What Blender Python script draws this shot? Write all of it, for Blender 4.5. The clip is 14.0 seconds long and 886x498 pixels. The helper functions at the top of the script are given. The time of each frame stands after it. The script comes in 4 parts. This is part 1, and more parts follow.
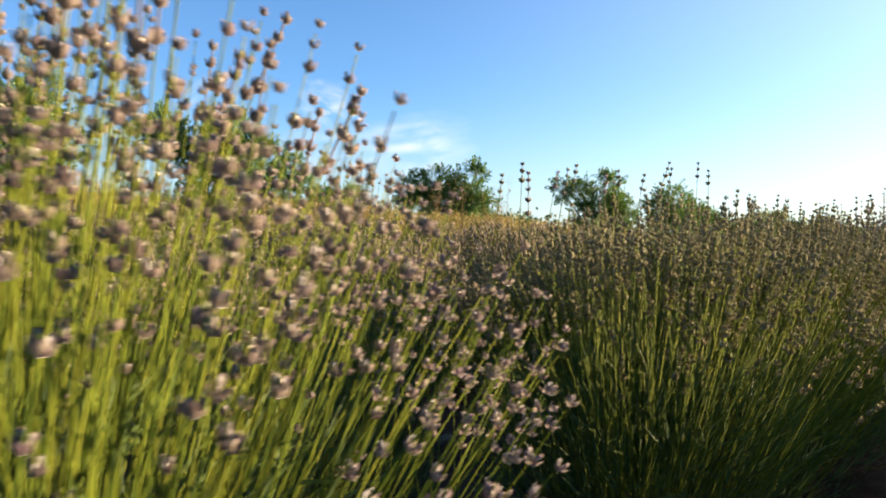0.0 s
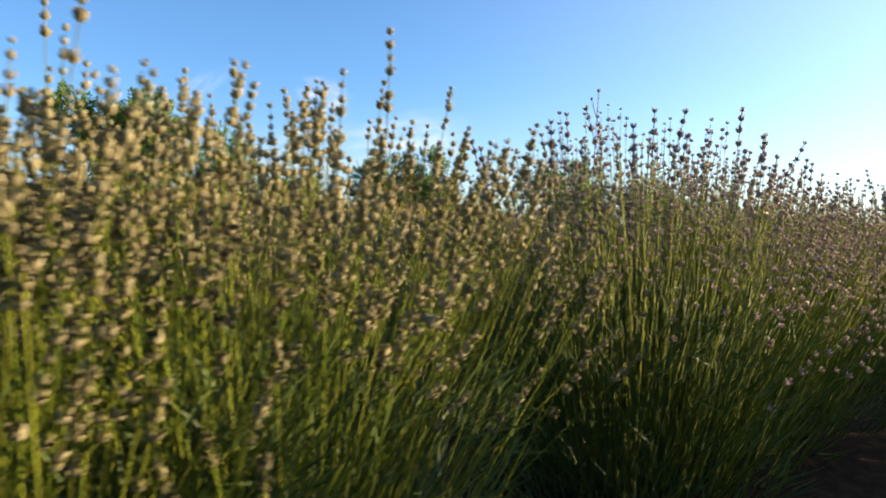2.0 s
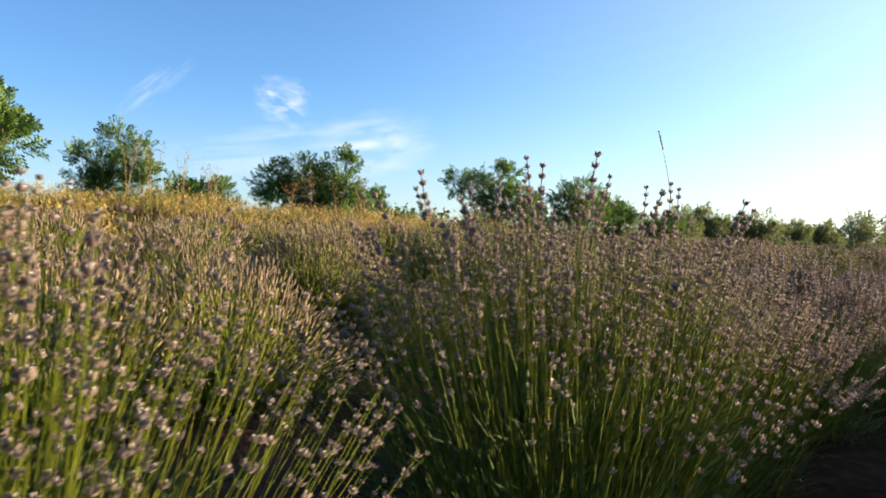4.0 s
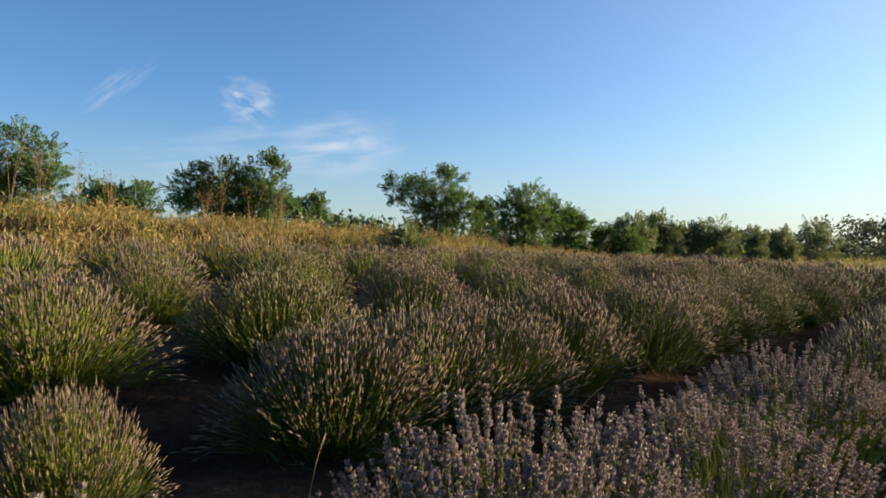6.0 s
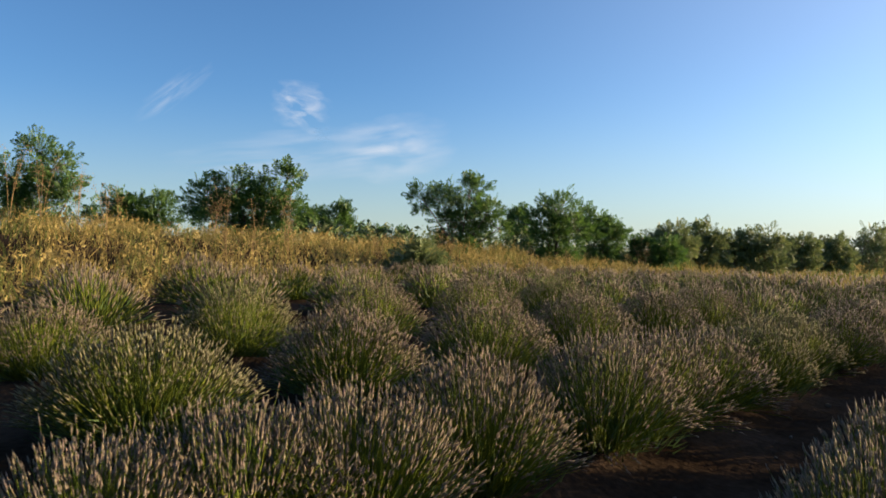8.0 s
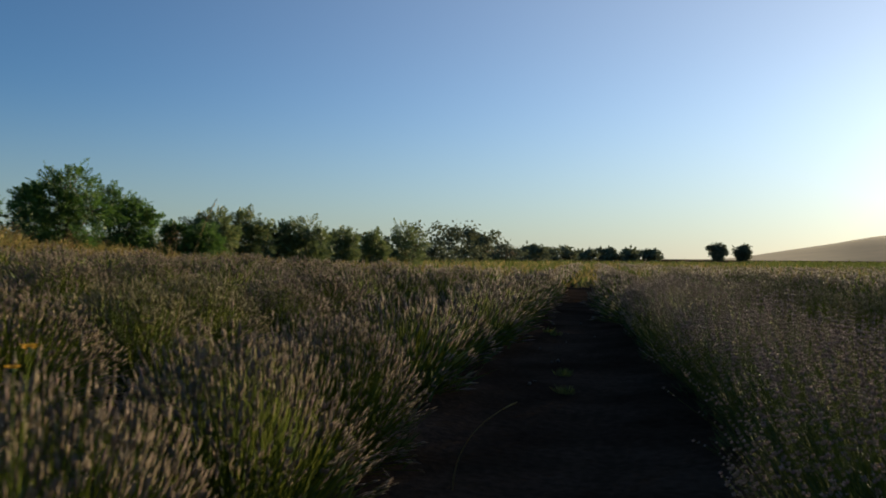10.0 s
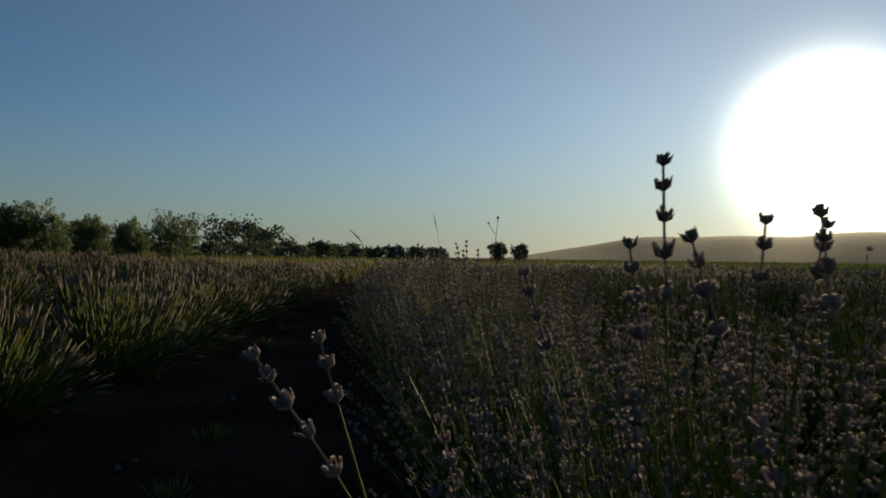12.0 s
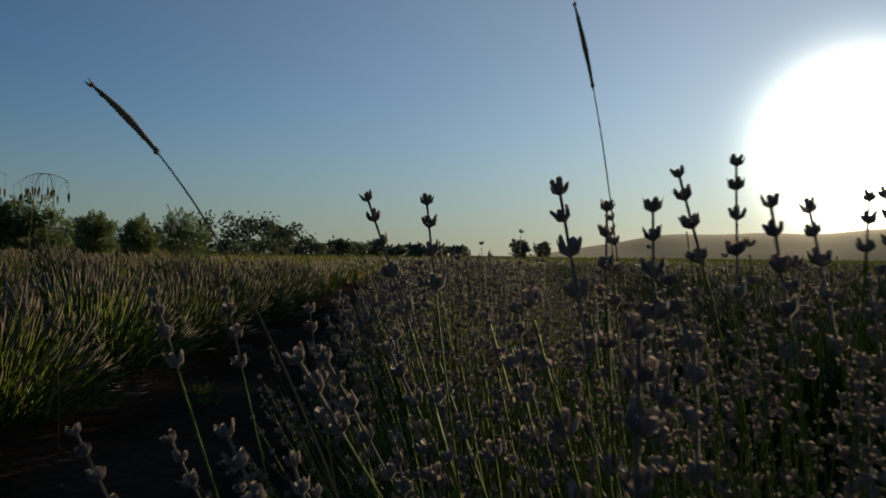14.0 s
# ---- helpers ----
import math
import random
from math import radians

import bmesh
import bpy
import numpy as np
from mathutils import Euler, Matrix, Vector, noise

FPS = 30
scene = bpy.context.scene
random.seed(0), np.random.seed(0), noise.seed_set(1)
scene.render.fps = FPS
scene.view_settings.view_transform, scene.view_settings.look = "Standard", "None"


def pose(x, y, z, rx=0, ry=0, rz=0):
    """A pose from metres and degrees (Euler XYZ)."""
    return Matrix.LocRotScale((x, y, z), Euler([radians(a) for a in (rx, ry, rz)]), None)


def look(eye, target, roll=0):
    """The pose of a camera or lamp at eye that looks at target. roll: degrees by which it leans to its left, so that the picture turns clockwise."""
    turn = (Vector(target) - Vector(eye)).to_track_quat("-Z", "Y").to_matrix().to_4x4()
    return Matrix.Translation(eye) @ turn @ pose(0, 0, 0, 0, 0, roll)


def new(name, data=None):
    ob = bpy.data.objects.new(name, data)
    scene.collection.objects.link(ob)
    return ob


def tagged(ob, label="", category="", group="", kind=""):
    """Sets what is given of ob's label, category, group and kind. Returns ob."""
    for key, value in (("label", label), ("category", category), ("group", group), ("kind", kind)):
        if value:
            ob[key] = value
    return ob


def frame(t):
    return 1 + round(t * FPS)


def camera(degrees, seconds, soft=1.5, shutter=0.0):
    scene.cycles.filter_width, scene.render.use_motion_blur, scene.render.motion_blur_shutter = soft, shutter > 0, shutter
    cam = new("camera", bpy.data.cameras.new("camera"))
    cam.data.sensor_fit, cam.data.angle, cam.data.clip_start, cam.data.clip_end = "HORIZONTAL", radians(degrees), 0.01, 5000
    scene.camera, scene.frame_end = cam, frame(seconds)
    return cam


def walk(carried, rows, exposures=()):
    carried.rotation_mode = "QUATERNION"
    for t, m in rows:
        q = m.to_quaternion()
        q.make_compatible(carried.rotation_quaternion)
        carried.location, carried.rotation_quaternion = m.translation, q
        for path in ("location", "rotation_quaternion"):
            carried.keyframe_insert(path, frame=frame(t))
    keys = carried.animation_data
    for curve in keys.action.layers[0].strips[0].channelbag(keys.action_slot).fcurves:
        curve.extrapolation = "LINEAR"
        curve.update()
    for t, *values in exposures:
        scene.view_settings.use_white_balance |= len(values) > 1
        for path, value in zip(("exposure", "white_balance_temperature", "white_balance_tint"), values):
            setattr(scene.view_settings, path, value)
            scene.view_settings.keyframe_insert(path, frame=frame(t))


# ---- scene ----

# ---- camera and walk ----
cam = camera(61.9, 14.0, soft=1.7, shutter=0.12)
# seconds, x, y, z, pitch, roll, yaw
PATH = [
    (0.0, 1.525, -4.26, 0.56, 0.5, 0.0, 49.2),
    (0.5, 1.50, -3.80, 0.54, 0.5, 0.0, 49.2),
    (1.0, 1.47, -3.42, 0.50, 0.4, 0.0, 48.7),
    (1.5, 1.44, -3.02, 0.49, 0.3, 0.0, 48.8),
    (2.0, 1.41, -2.52, 0.50, 0.3, 0.0, 49.1),
    (2.5, 1.37, -1.92, 0.50, 0.3, 0.0, 48.5),
    (3.0, 1.34, -1.42, 0.52, 0.3, 0.0, 47.8),
    (3.6, 1.30, -0.96, 0.57, 0.3, 0.1, 46.8),
    (5.8, 1.11, 0.71, 0.84, 0.48, 0.2, 43.8),
    (6.0, 1.05, 0.85, 0.85, 0.49, 0.2, 43.7),
    (6.5, 0.90, 1.14, 0.91, 0.54, 0.3, 45.0),
    (7.0, 0.80, 1.41, 0.98, 0.52, 0.2, 47.0),
    (7.5, 0.85, 1.68, 1.08, 0.58, 0.0, 47.4),
    (8.0, 0.945, 1.97, 1.11, 0.68, 0.0, 47.5),
    (8.5, 0.934, 2.44, 1.04, 0.70, -0.2, 42.4),
    (9.0, 0.92, 2.88, 0.94, 0.71, -0.5, 30.4),
    (9.2, 0.94, 3.07, 0.91, 0.69, -0.5, 27.7),
    (11.3, 1.47, 5.58, 0.69, 0.60, -0.6, -0.2),
    (11.5, 1.475, 5.82, 0.684, 0.60, -0.66, -0.32),
    (12.0, 1.40, 6.34, 0.661, 0.64, -0.7, -0.96),
    (12.5, 1.40, 6.82, 0.640, 0.65, -0.67, -0.81),
    (13.0, 1.372, 7.396, 0.635, 0.57, -0.73, -0.24),
    (13.6, 1.348, 8.082, 0.641, 0.51, -0.73, 0.23),
    (14.0, 1.334, 8.44, 0.652, 0.47, -0.61, 0.69),
]
walk(cam, [(t, pose(x, y, z, 90 + p, r, w)) for t, x, y, z, p, r, w in PATH],
     exposures=[(0.0, 2.15, 7250, 14), (3.7, 2.1, 7250, 14), (5.8, 1.52, 7000, 13), (8.3, 1.48, 7000, 13), (9.2, 1.3, 6950, 12), (11.3, -0.2, 6800, 2), (14.0, -0.2, 6800, 2)])

# ---- world and sun ----
SUN_EL, SUN_AZ = radians(7.6), radians(28.7)      # height, and degrees clockwise from +Y
SUN = Vector((math.sin(SUN_AZ) * math.cos(SUN_EL), math.cos(SUN_AZ) * math.cos(SUN_EL), math.sin(SUN_EL)))
world = bpy.data.worlds.new("evening_sky")
scene.world = world
world.use_nodes = True
wn, wl = world.node_tree.nodes, world.node_tree.links
sky = wn.new("ShaderNodeTexSky")
sky.sky_type, sky.sun_disc = "NISHITA", False
sky.sun_elevation, sky.sun_rotation = SUN_EL, SUN_AZ
sky.altitude, sky.air_density, sky.dust_density, sky.ozone_density = 200, 0.90, 0.28, 4.4
wn["Background"].inputs["Strength"].default_value = 0.096
# the bright aureole of hazy air round the low sun: a narrow core and wide, pale veils, with lens glare put into the sky
# too
where, toward = wn.new("ShaderNodeTexCoord"), wn.new("ShaderNodeVectorMath")
toward.operation, toward.inputs[1].default_value = "DOT_PRODUCT", SUN
wl.new(where.outputs["Generated"], toward.inputs[0])
# pale dusty air low over the horizon
split, thin, veil = wn.new("ShaderNodeSeparateXYZ"), wn.new("ShaderNodeMapRange"), wn.new("ShaderNodeMix")
wl.new(where.outputs["Generated"], split.inputs[0])
thin.interpolation_type = "SMOOTHERSTEP"
for name, value in (("From Min", -0.12), ("From Max", 0.25), ("To Min", 0.95), ("To Max", 0.0)):
    thin.inputs[name].default_value = value
wl.new(split.outputs["Z"], thin.inputs["Value"])
veil.data_type = "RGBA"
wl.new(thin.outputs["Result"], veil.inputs["Factor"])
wl.new(sky.outputs[0], veil.inputs[6])
veil.inputs[7].default_value = (1.95, 2.28, 2.15, 1)
wl.new(veil.outputs[2], wn["Background"].inputs["Color"])
total = wn["Background"].outputs[0]
for power, strength, tone in ((450.0, 13.0, (1.0, 0.95, 0.84, 1)), (10.0, 0.10, (1.0, 0.93, 0.80, 1)), (2.4, 0.15, (1.0, 0.91, 0.76, 1))):
    above, fall, size_up, glow, both = (wn.new("ShaderNode" + k) for k in ("Math", "Math", "Math", "Background", "AddShader"))
    above.operation, above.inputs[1].default_value = "MAXIMUM", 0.0
    wl.new(toward.outputs["Value"], above.inputs[0])
    fall.operation, fall.inputs[1].default_value, fall.use_clamp = "POWER", power, True
    wl.new(above.outputs[0], fall.inputs[0])
    size_up.operation, size_up.inputs[1].default_value = "MULTIPLY", strength
    wl.new(fall.outputs[0], size_up.inputs[0])
    glow.inputs["Color"].default_value = tone
    wl.new(size_up.outputs[0], glow.inputs["Strength"])
    wl.new(total, both.inputs[0])
    wl.new(glow.outputs[0], both.inputs[1])
    total = both.outputs[0]
wl.new(total, wn["World Output"].inputs["Surface"])
lamp = bpy.data.lights.new("sun", "SUN")
lamp.energy, lamp.angle, lamp.color = 5.0, radians(0.55), (1.0, 0.78, 0.50)
sun = new("sun", lamp)
sun.matrix_world = Matrix.Translation((60, 100, 30)) @ SUN.to_track_quat("Z", "Y").to_matrix().to_4x4()


# ---- materials ----
def material(name, colours, rough=0.8, scale=8.0, translucent=0.0, island=0.0, bump=0.0, fine=60.0, sheen=0.25, fuzz=0.0):
    """Colours blended by noise at two scales and, if island is given, from piece to piece."""
    m = bpy.data.materials.new(name)
    m.use_nodes = True
    n, l = m.node_tree.nodes, m.node_tree.links
    bsdf = n["Principled BSDF"]
    bsdf.inputs["Roughness"].default_value = rough
    bsdf.inputs["Specular IOR Level"].default_value = sheen
    bsdf.inputs["Sheen Weight"].default_value, bsdf.inputs["Sheen Roughness"].default_value = fuzz, 0.3
    tc = n.new("ShaderNodeTexCoord")
    big, small = n.new("ShaderNodeTexNoise"), n.new("ShaderNodeTexNoise")
    big.inputs["Scale"].default_value, small.inputs["Scale"].default_value = scale, fine
    big.inputs["Detail"].default_value, small.inputs["Detail"].default_value = 4, 3
    l.new(tc.outputs["Object"], big.inputs["Vector"])
    l.new(tc.outputs["Object"], small.inputs["Vector"])
    add = n.new("ShaderNodeMath")
    add.operation = "MULTIPLY_ADD"
    add.inputs[1].default_value = 0.45
    l.new(small.outputs["Fac"], add.inputs[0])
    l.new(big.outputs["Fac"], add.inputs[2])
    value = add.outputs[0]
    sub = n.new("ShaderNodeMath")
    sub.operation, sub.inputs[1].default_value = "SUBTRACT", 0.225
    l.new(value, sub.inputs[0])
    value = sub.outputs[0]
    if island:
        geo, mix = n.new("ShaderNodeNewGeometry"), n.new("ShaderNodeMix")
        mix.inputs["Factor"].default_value = island
        l.new(value, mix.inputs[2])
        l.new(geo.outputs["Random Per Island"], mix.inputs[3])
        value = mix.outputs[0]
    ramp = n.new("ShaderNodeValToRGB")
    els = ramp.color_ramp.elements
    lo, hi = (0.08, 0.92) if island else (0.3, 0.7)
    for i, c in enumerate(colours):
        pos = lo + (hi - lo) * i / max(1, len(colours) - 1)
        e = els[i] if i < 2 else els.new(pos)
        e.position, e.color = pos, (*c, 1)
    l.new(value, ramp.inputs["Fac"])
    l.new(ramp.outputs["Color"], bsdf.inputs["Base Color"])
    if bump:
        b = n.new("ShaderNodeBump")
        b.inputs["Strength"].default_value, b.inputs["Distance"].default_value = bump, 0.02
        l.new(small.outputs["Fac"], b.inputs["Height"])
        l.new(b.outputs[0], bsdf.inputs["Normal"])
    if translucent:
        tr, ms = n.new("ShaderNodeBsdfTranslucent"), n.new("ShaderNodeMixShader")
        ms.inputs["Fac"].default_value = translucent
        l.new(ramp.outputs["Color"], tr.inputs["Color"])
        l.new(bsdf.outputs[0], ms.inputs[1])
        l.new(tr.outputs[0], ms.inputs[2])
        l.new(ms.outputs[0], n["Material Output"].inputs["Surface"])
    return m


M_STEM = material("lavender_stem", [(0.040, 0.070, 0.009), (0.093, 0.128, 0.012), (0.175, 0.187, 0.025)], 0.7, 3, 0.10, 0.7, sheen=0.12)
M_LEAF = material("lavender_leaf", [(0.024, 0.046, 0.013), (0.052, 0.09, 0.025), (0.09, 0.13, 0.043)], 0.6, 3, 0.10, 0.7, sheen=0.2)
M_STRAW = material("faded_flower", [(0.142, 0.128, 0.070), (0.226, 0.208, 0.118), (0.335, 0.315, 0.20)], 0.8, 6, 0.38, 0.6, sheen=0.2)
M_LILAC = material("lilac_flower", [(0.112, 0.084, 0.058), (0.172, 0.133, 0.092), (0.235, 0.192, 0.122), (0.168, 0.112, 0.110)], 0.8, 6, 0.18, 0.7, sheen=0.2, fuzz=0.15)
# lilac of the near rows: purpler, with backlight put in as brightness and translucence
M_LILAC_BRIGHT = material("bright_lilac_flower", [(0.155, 0.117, 0.112), (0.255, 0.205, 0.192), (0.36, 0.305, 0.255), (0.24, 0.165, 0.215)], 0.75, 6, 0.58, 0.7, sheen=0.2, fuzz=0.6)
M_SOIL = material("soil", [(0.020, 0.0135, 0.0092), (0.034, 0.024, 0.0165), (0.058, 0.041, 0.029)], 0.95, 1.3, bump=0.8, fine=25, sheen=0.0)
M_STONE = material("field_stone", [(0.09, 0.075, 0.06), (0.17, 0.145, 0.11)], 0.9, 12, bump=0.4)
M_DRY = material("dry_grass", [(0.16, 0.120, 0.040), (0.30, 0.230, 0.078), (0.42, 0.338, 0.138)], 0.8, 0.4, 0.3, 0.5)
M_GRASS = material("green_grass", [(0.05, 0.08, 0.02), (0.11, 0.14, 0.03), (0.20, 0.20, 0.06)], 0.8, 0.4, 0.3, 0.6)
M_TREE = material("tree_leaf", [(0.030, 0.072, 0.016), (0.062, 0.13, 0.028), (0.115, 0.19, 0.045)], 0.5, 1.0, 0.35, 0.7)
# olive green, paled to put the haze of distance into the colour
M_TREE2 = material("olive_tree_leaf", [(0.068, 0.105, 0.038), (0.125, 0.165, 0.062), (0.20, 0.225, 0.095)], 0.6, 1.0, 0.3, 0.7)
M_VIOLET = material("violet_petal", [(0.10, 0.07, 0.42), (0.20, 0.13, 0.60)], 0.6, 20, 0.35)
M_YELLOW = material("yellow_petal", [(0.55, 0.28, 0.03), (0.75, 0.45, 0.05)], 0.6, 20, 0.35)
M_BARK = material("bark", [(0.07, 0.05, 0.035), (0.16, 0.12, 0.085)], 0.9, 6, bump=0.6)
M_STALK = material("brown_stalk", [(0.14, 0.09, 0.04), (0.30, 0.21, 0.10)], 0.85, 4, 0.15, 0.6)
M_RUST = material("rust_stalk", [(0.14, 0.068, 0.04), (0.26, 0.13, 0.078)], 0.85, 4, 0.25, 0.6)
# far foliage, its colour lightened in place of hazy air
M_FAR = material("distant_wood", [(0.08, 0.105, 0.06), (0.15, 0.165, 0.09)], 0.9, 0.1, 0.2, 0.6)
M_HILL = material("far_hill", [(0.022, 0.034, 0.026), (0.036, 0.048, 0.036), (0.058, 0.062, 0.046)], 0.95, 0.006, fine=0.05)


# ---- mesh tools ----


def soup(name, pieces, mat):
    """One triangle mesh out of (verts, faces) arrays."""
    vs, fs, base = [], [], 0
    for v, f in pieces:
        vs.append(v), fs.append(f + base)
        base += len(v)
    V, F = np.concatenate(vs).astype(np.float32), np.concatenate(fs).astype(np.int32)
    me = bpy.data.meshes.new(name)
    me.vertices.add(len(V))
    me.vertices.foreach_set("co", V.ravel())
    me.loops.add(F.size)
    me.loops.foreach_set("vertex_index", F.ravel())
    me.polygons.add(len(F))
    me.polygons.foreach_set("loop_start", np.arange(0, F.size, 3, dtype=np.int32))
    me.update(calc_edges=True)
    me.validate()
    me.materials.append(mat)
    return me


def unit(a):
    return a / np.maximum(np.linalg.norm(a, axis=-1, keepdims=True), 1e-9)


def basis(d, spin=None):
    """Frames (n, 3, 3), rows x, y, z with z along d."""
    d = unit(d)
    ref = np.where(np.abs(d[:, 2:]) > 0.9, [[1.0, 0, 0]], [[0, 0, 1.0]])
    x = unit(np.cross(ref, d))
    y = np.cross(d, x)
    if spin is not None:
        c, s = np.cos(spin)[:, None], np.sin(spin)[:, None]
        x, y = c * x + s * y, c * y - s * x
    return np.stack([x, y, d], 1)


def tubes(paths, radii, sides=3):
    """Tubes along paths (n, k, 3) with radii (n, k)."""
    n, k, _ = paths.shape
    d = np.gradient(paths, axis=1).reshape(-1, 3)
    b = basis(d).reshape(n, k, 3, 3)
    a = np.arange(sides) * 2 * np.pi / sides
    ring = np.cos(a)[:, None] * b[:, :, None, 0] + np.sin(a)[:, None] * b[:, :, None, 1]
    V = (paths[:, :, None] + radii[:, :, None, None] * ring).reshape(-1, 3)
    F = []
    for j in range(k - 1):
        for i in range(sides):
            p, q = j * sides + i, j * sides + (i + 1) % sides
            F += [(p, q, q + sides), (p, q + sides, p + sides)]
    F = (np.array(F)[None] + (np.arange(n) * k * sides)[:, None, None]).reshape(-1, 3)
    return V, F


def scatter(tv, tf, at, frames, size):
    """Copies of a template at places, in frames, at sizes (n,) or (n, 3)."""
    size = np.asarray(size, float).reshape(len(at), -1)
    V = np.einsum("npi,nij->npj", tv[None] * size[:, None], frames) + at[:, None]
    F = tf[None] + (np.arange(len(at)) * len(tv))[:, None, None]
    return V.reshape(-1, 3), F.reshape(-1, 3)


def whorl(count):
    """A ring of blunt, bulging calyxes that open upwards and outwards like a cup, one unit wide."""
    vs, fs = [], []
    for i in range(count):
        a = 2 * np.pi * i / count + 0.2 * (i % 2)
        out, side, up = np.array([np.cos(a), np.sin(a), 0]), np.array([-np.sin(a), np.cos(a), 0]), np.array([0, 0, 1.0])
        b, high, wide = len(vs), 0.50 + 0.10 * (i % 3), 0.48 + 0.07 * (i % 2)
        vs += [0.02 * out - 0.16 * up, 0.26 * out + 0.14 * up + 0.20 * side, 0.26 * out + 0.14 * up - 0.20 * side, 0.46 * out + 0.10 * up,
               wide * out + high * up + 0.16 * side, wide * out + high * up - 0.16 * side, (wide + 0.01) * out + (high + 0.11) * up]
        fs += [(b, b + 3, b + 1), (b, b + 2, b + 3), (b + 1, b + 3, b + 4), (b + 3, b + 2, b + 5), (b + 3, b + 5, b + 4), (b + 4, b + 5, b + 6), (b + 1, b + 4, b + 5), (b + 1, b + 5, b + 2)]
    return np.array(vs), np.array(fs)


SPINDLE = (np.array([(0, 0, -0.5), (0.5, 0, 0.05), (-0.25, 0.43, 0.05), (-0.25, -0.43, 0.05), (0, 0, 0.6)]),
           np.array([(0, 2, 1), (0, 3, 2), (0, 1, 3), (4, 1, 2), (4, 2, 3), (4, 3, 1)]))
BLADE = (np.array([(-0.5, 0, 0), (0.5, 0, 0), (0, 0.12, 1.0)]), np.array([(0, 1, 2)]))
KITE = (np.array([(0, 0, 0), (0.28, 0.06, 0.45), (0, -0.05, 0.5), (-0.28, 0.06, 0.45), (0, 0.12, 1.0)]),
        np.array([(0, 1, 2), (0, 2, 3), (2, 1, 4), (3, 2, 4)]))


def feather_leaf(pairs=4):
    """A compound leaf one unit long: leaflets in pairs along a drooping rib, and one at its end."""
    vs, fs = [], []
    for j in range(pairs):
        u = 0.22 + 0.62 * j / (pairs - 1)
        foot = np.array([0, 0.10 * u - 0.30 * u * u, u])
        for sgn in (-1, 1):
            b = len(vs)
            tip = foot + np.array([sgn * (0.34 - 0.10 * abs(u - 0.5)), -0.10, 0.14])
            mid = (foot + tip) / 2
            vs += [foot, mid + [0, 0.03, 0.085], tip, mid + [0, 0.03, -0.085]]
            fs += [(b, b + 1, b + 2), (b, b + 2, b + 3)]
    b, foot = len(vs), np.array([0, -0.18, 0.84])
    vs += [foot, foot + [0.10, -0.05, 0.16], foot + [0, -0.14, 0.34], foot + [-0.10, -0.05, 0.16]]
    fs += [(b, b + 1, b + 2), (b, b + 2, b + 3)]
    return np.array(vs), np.array(fs)


FEATHER = feather_leaf()


# ---- ground ----
def smooth(a, b, v):
    t = np.clip((v - a) / (b - a), 0, 1)
    return t * t * (3 - 2 * t)


def edge_x(y):
    """Where the lavender ends and the dry bank begins."""
    return -9.0 - 0.10 * np.clip(np.asarray(y, float), -10, 60)


def land(x, y):
    x, y = np.asarray(x, float), np.asarray(y, float)
    near, nearer = 1 / (1 + (np.maximum(y - 4, 0) / 30) ** 2), 1 / (1 + (np.maximum(y - 4, 0) / 14) ** 2)
    e = edge_x(y)
    rise = 0.088 * np.clip(-x - 0.7, 0, 6.2) * nearer
    bank = 1.08 * smooth(e + 0.3, e - 4.5, x) * (0.25 + 0.75 * near)
    return rise + bank


def ground_height(x, y):
    """Land with ridges under the rows and loose clods."""
    z = land(x, y)
    field = smooth(edge_x(y) - 0.5, edge_x(y) + 0.3, np.asarray(x, float)) * (np.abs(y - 8) < 40) * (np.asarray(x) < 30)
    return z, field


def row_x(x, y):
    """The rows run a little to the left of the y axis; x is a row's place where y is 3."""
    return x - 0.065 * (y - 3)


ROWS = [1.72 - 1.5 * k for k in range(8)]


def axis_steps(lo, hi, fine, reach):
    """Fine steps between lo and hi, growing steps out to reach."""
    mid = list(np.arange(lo, hi, fine))
    out, s, v = [], fine, hi
    while v < reach:
        out.append(v)
        s *= 1.16
        v += s
    low, s, v = [], fine, lo
    while v > -reach:
        s *= 1.16
        v -= s
        low.append(v)
    return np.array(low[::-1] + mid + out)


xs, ys = axis_steps(-10, 4, 0.12, 2600), axis_steps(-6, 13, 0.13, 2600)
gx, gy = np.meshgrid(xs, ys, indexing="ij")
gz, gf = ground_height(gx, gy)
clod = np.array([noise.noise((x * 3.1, y * 3.1, 0)) * 0.6 + noise.noise((x * 9, y * 9, 4)) * 0.4 for x, y in zip(gx.ravel(), gy.ravel())]).reshape(gx.shape)
gz = gz + gf * 0.035 * clod
for rx in ROWS:
    gz = gz + gf * 0.05 * np.exp(-((gx - row_x(rx, gy)) / 0.3) ** 2)
nx, ny = gx.shape
idx = np.arange(nx * ny).reshape(nx, ny)
quads = np.stack([idx[:-1, :-1], idx[1:, :-1], idx[1:, 1:], idx[:-1, 1:]], -1).reshape(-1, 4)
gm = soup("ground", [(np.stack([gx, gy, gz], -1).reshape(-1, 3), np.concatenate([quads[:, [0, 1, 2]], quads[:, [0, 2, 3]]]))], M_SOIL)
ground = tagged(new("ground", gm), "dark brown tilled soil of the lavender field", "ground", kind="structure")


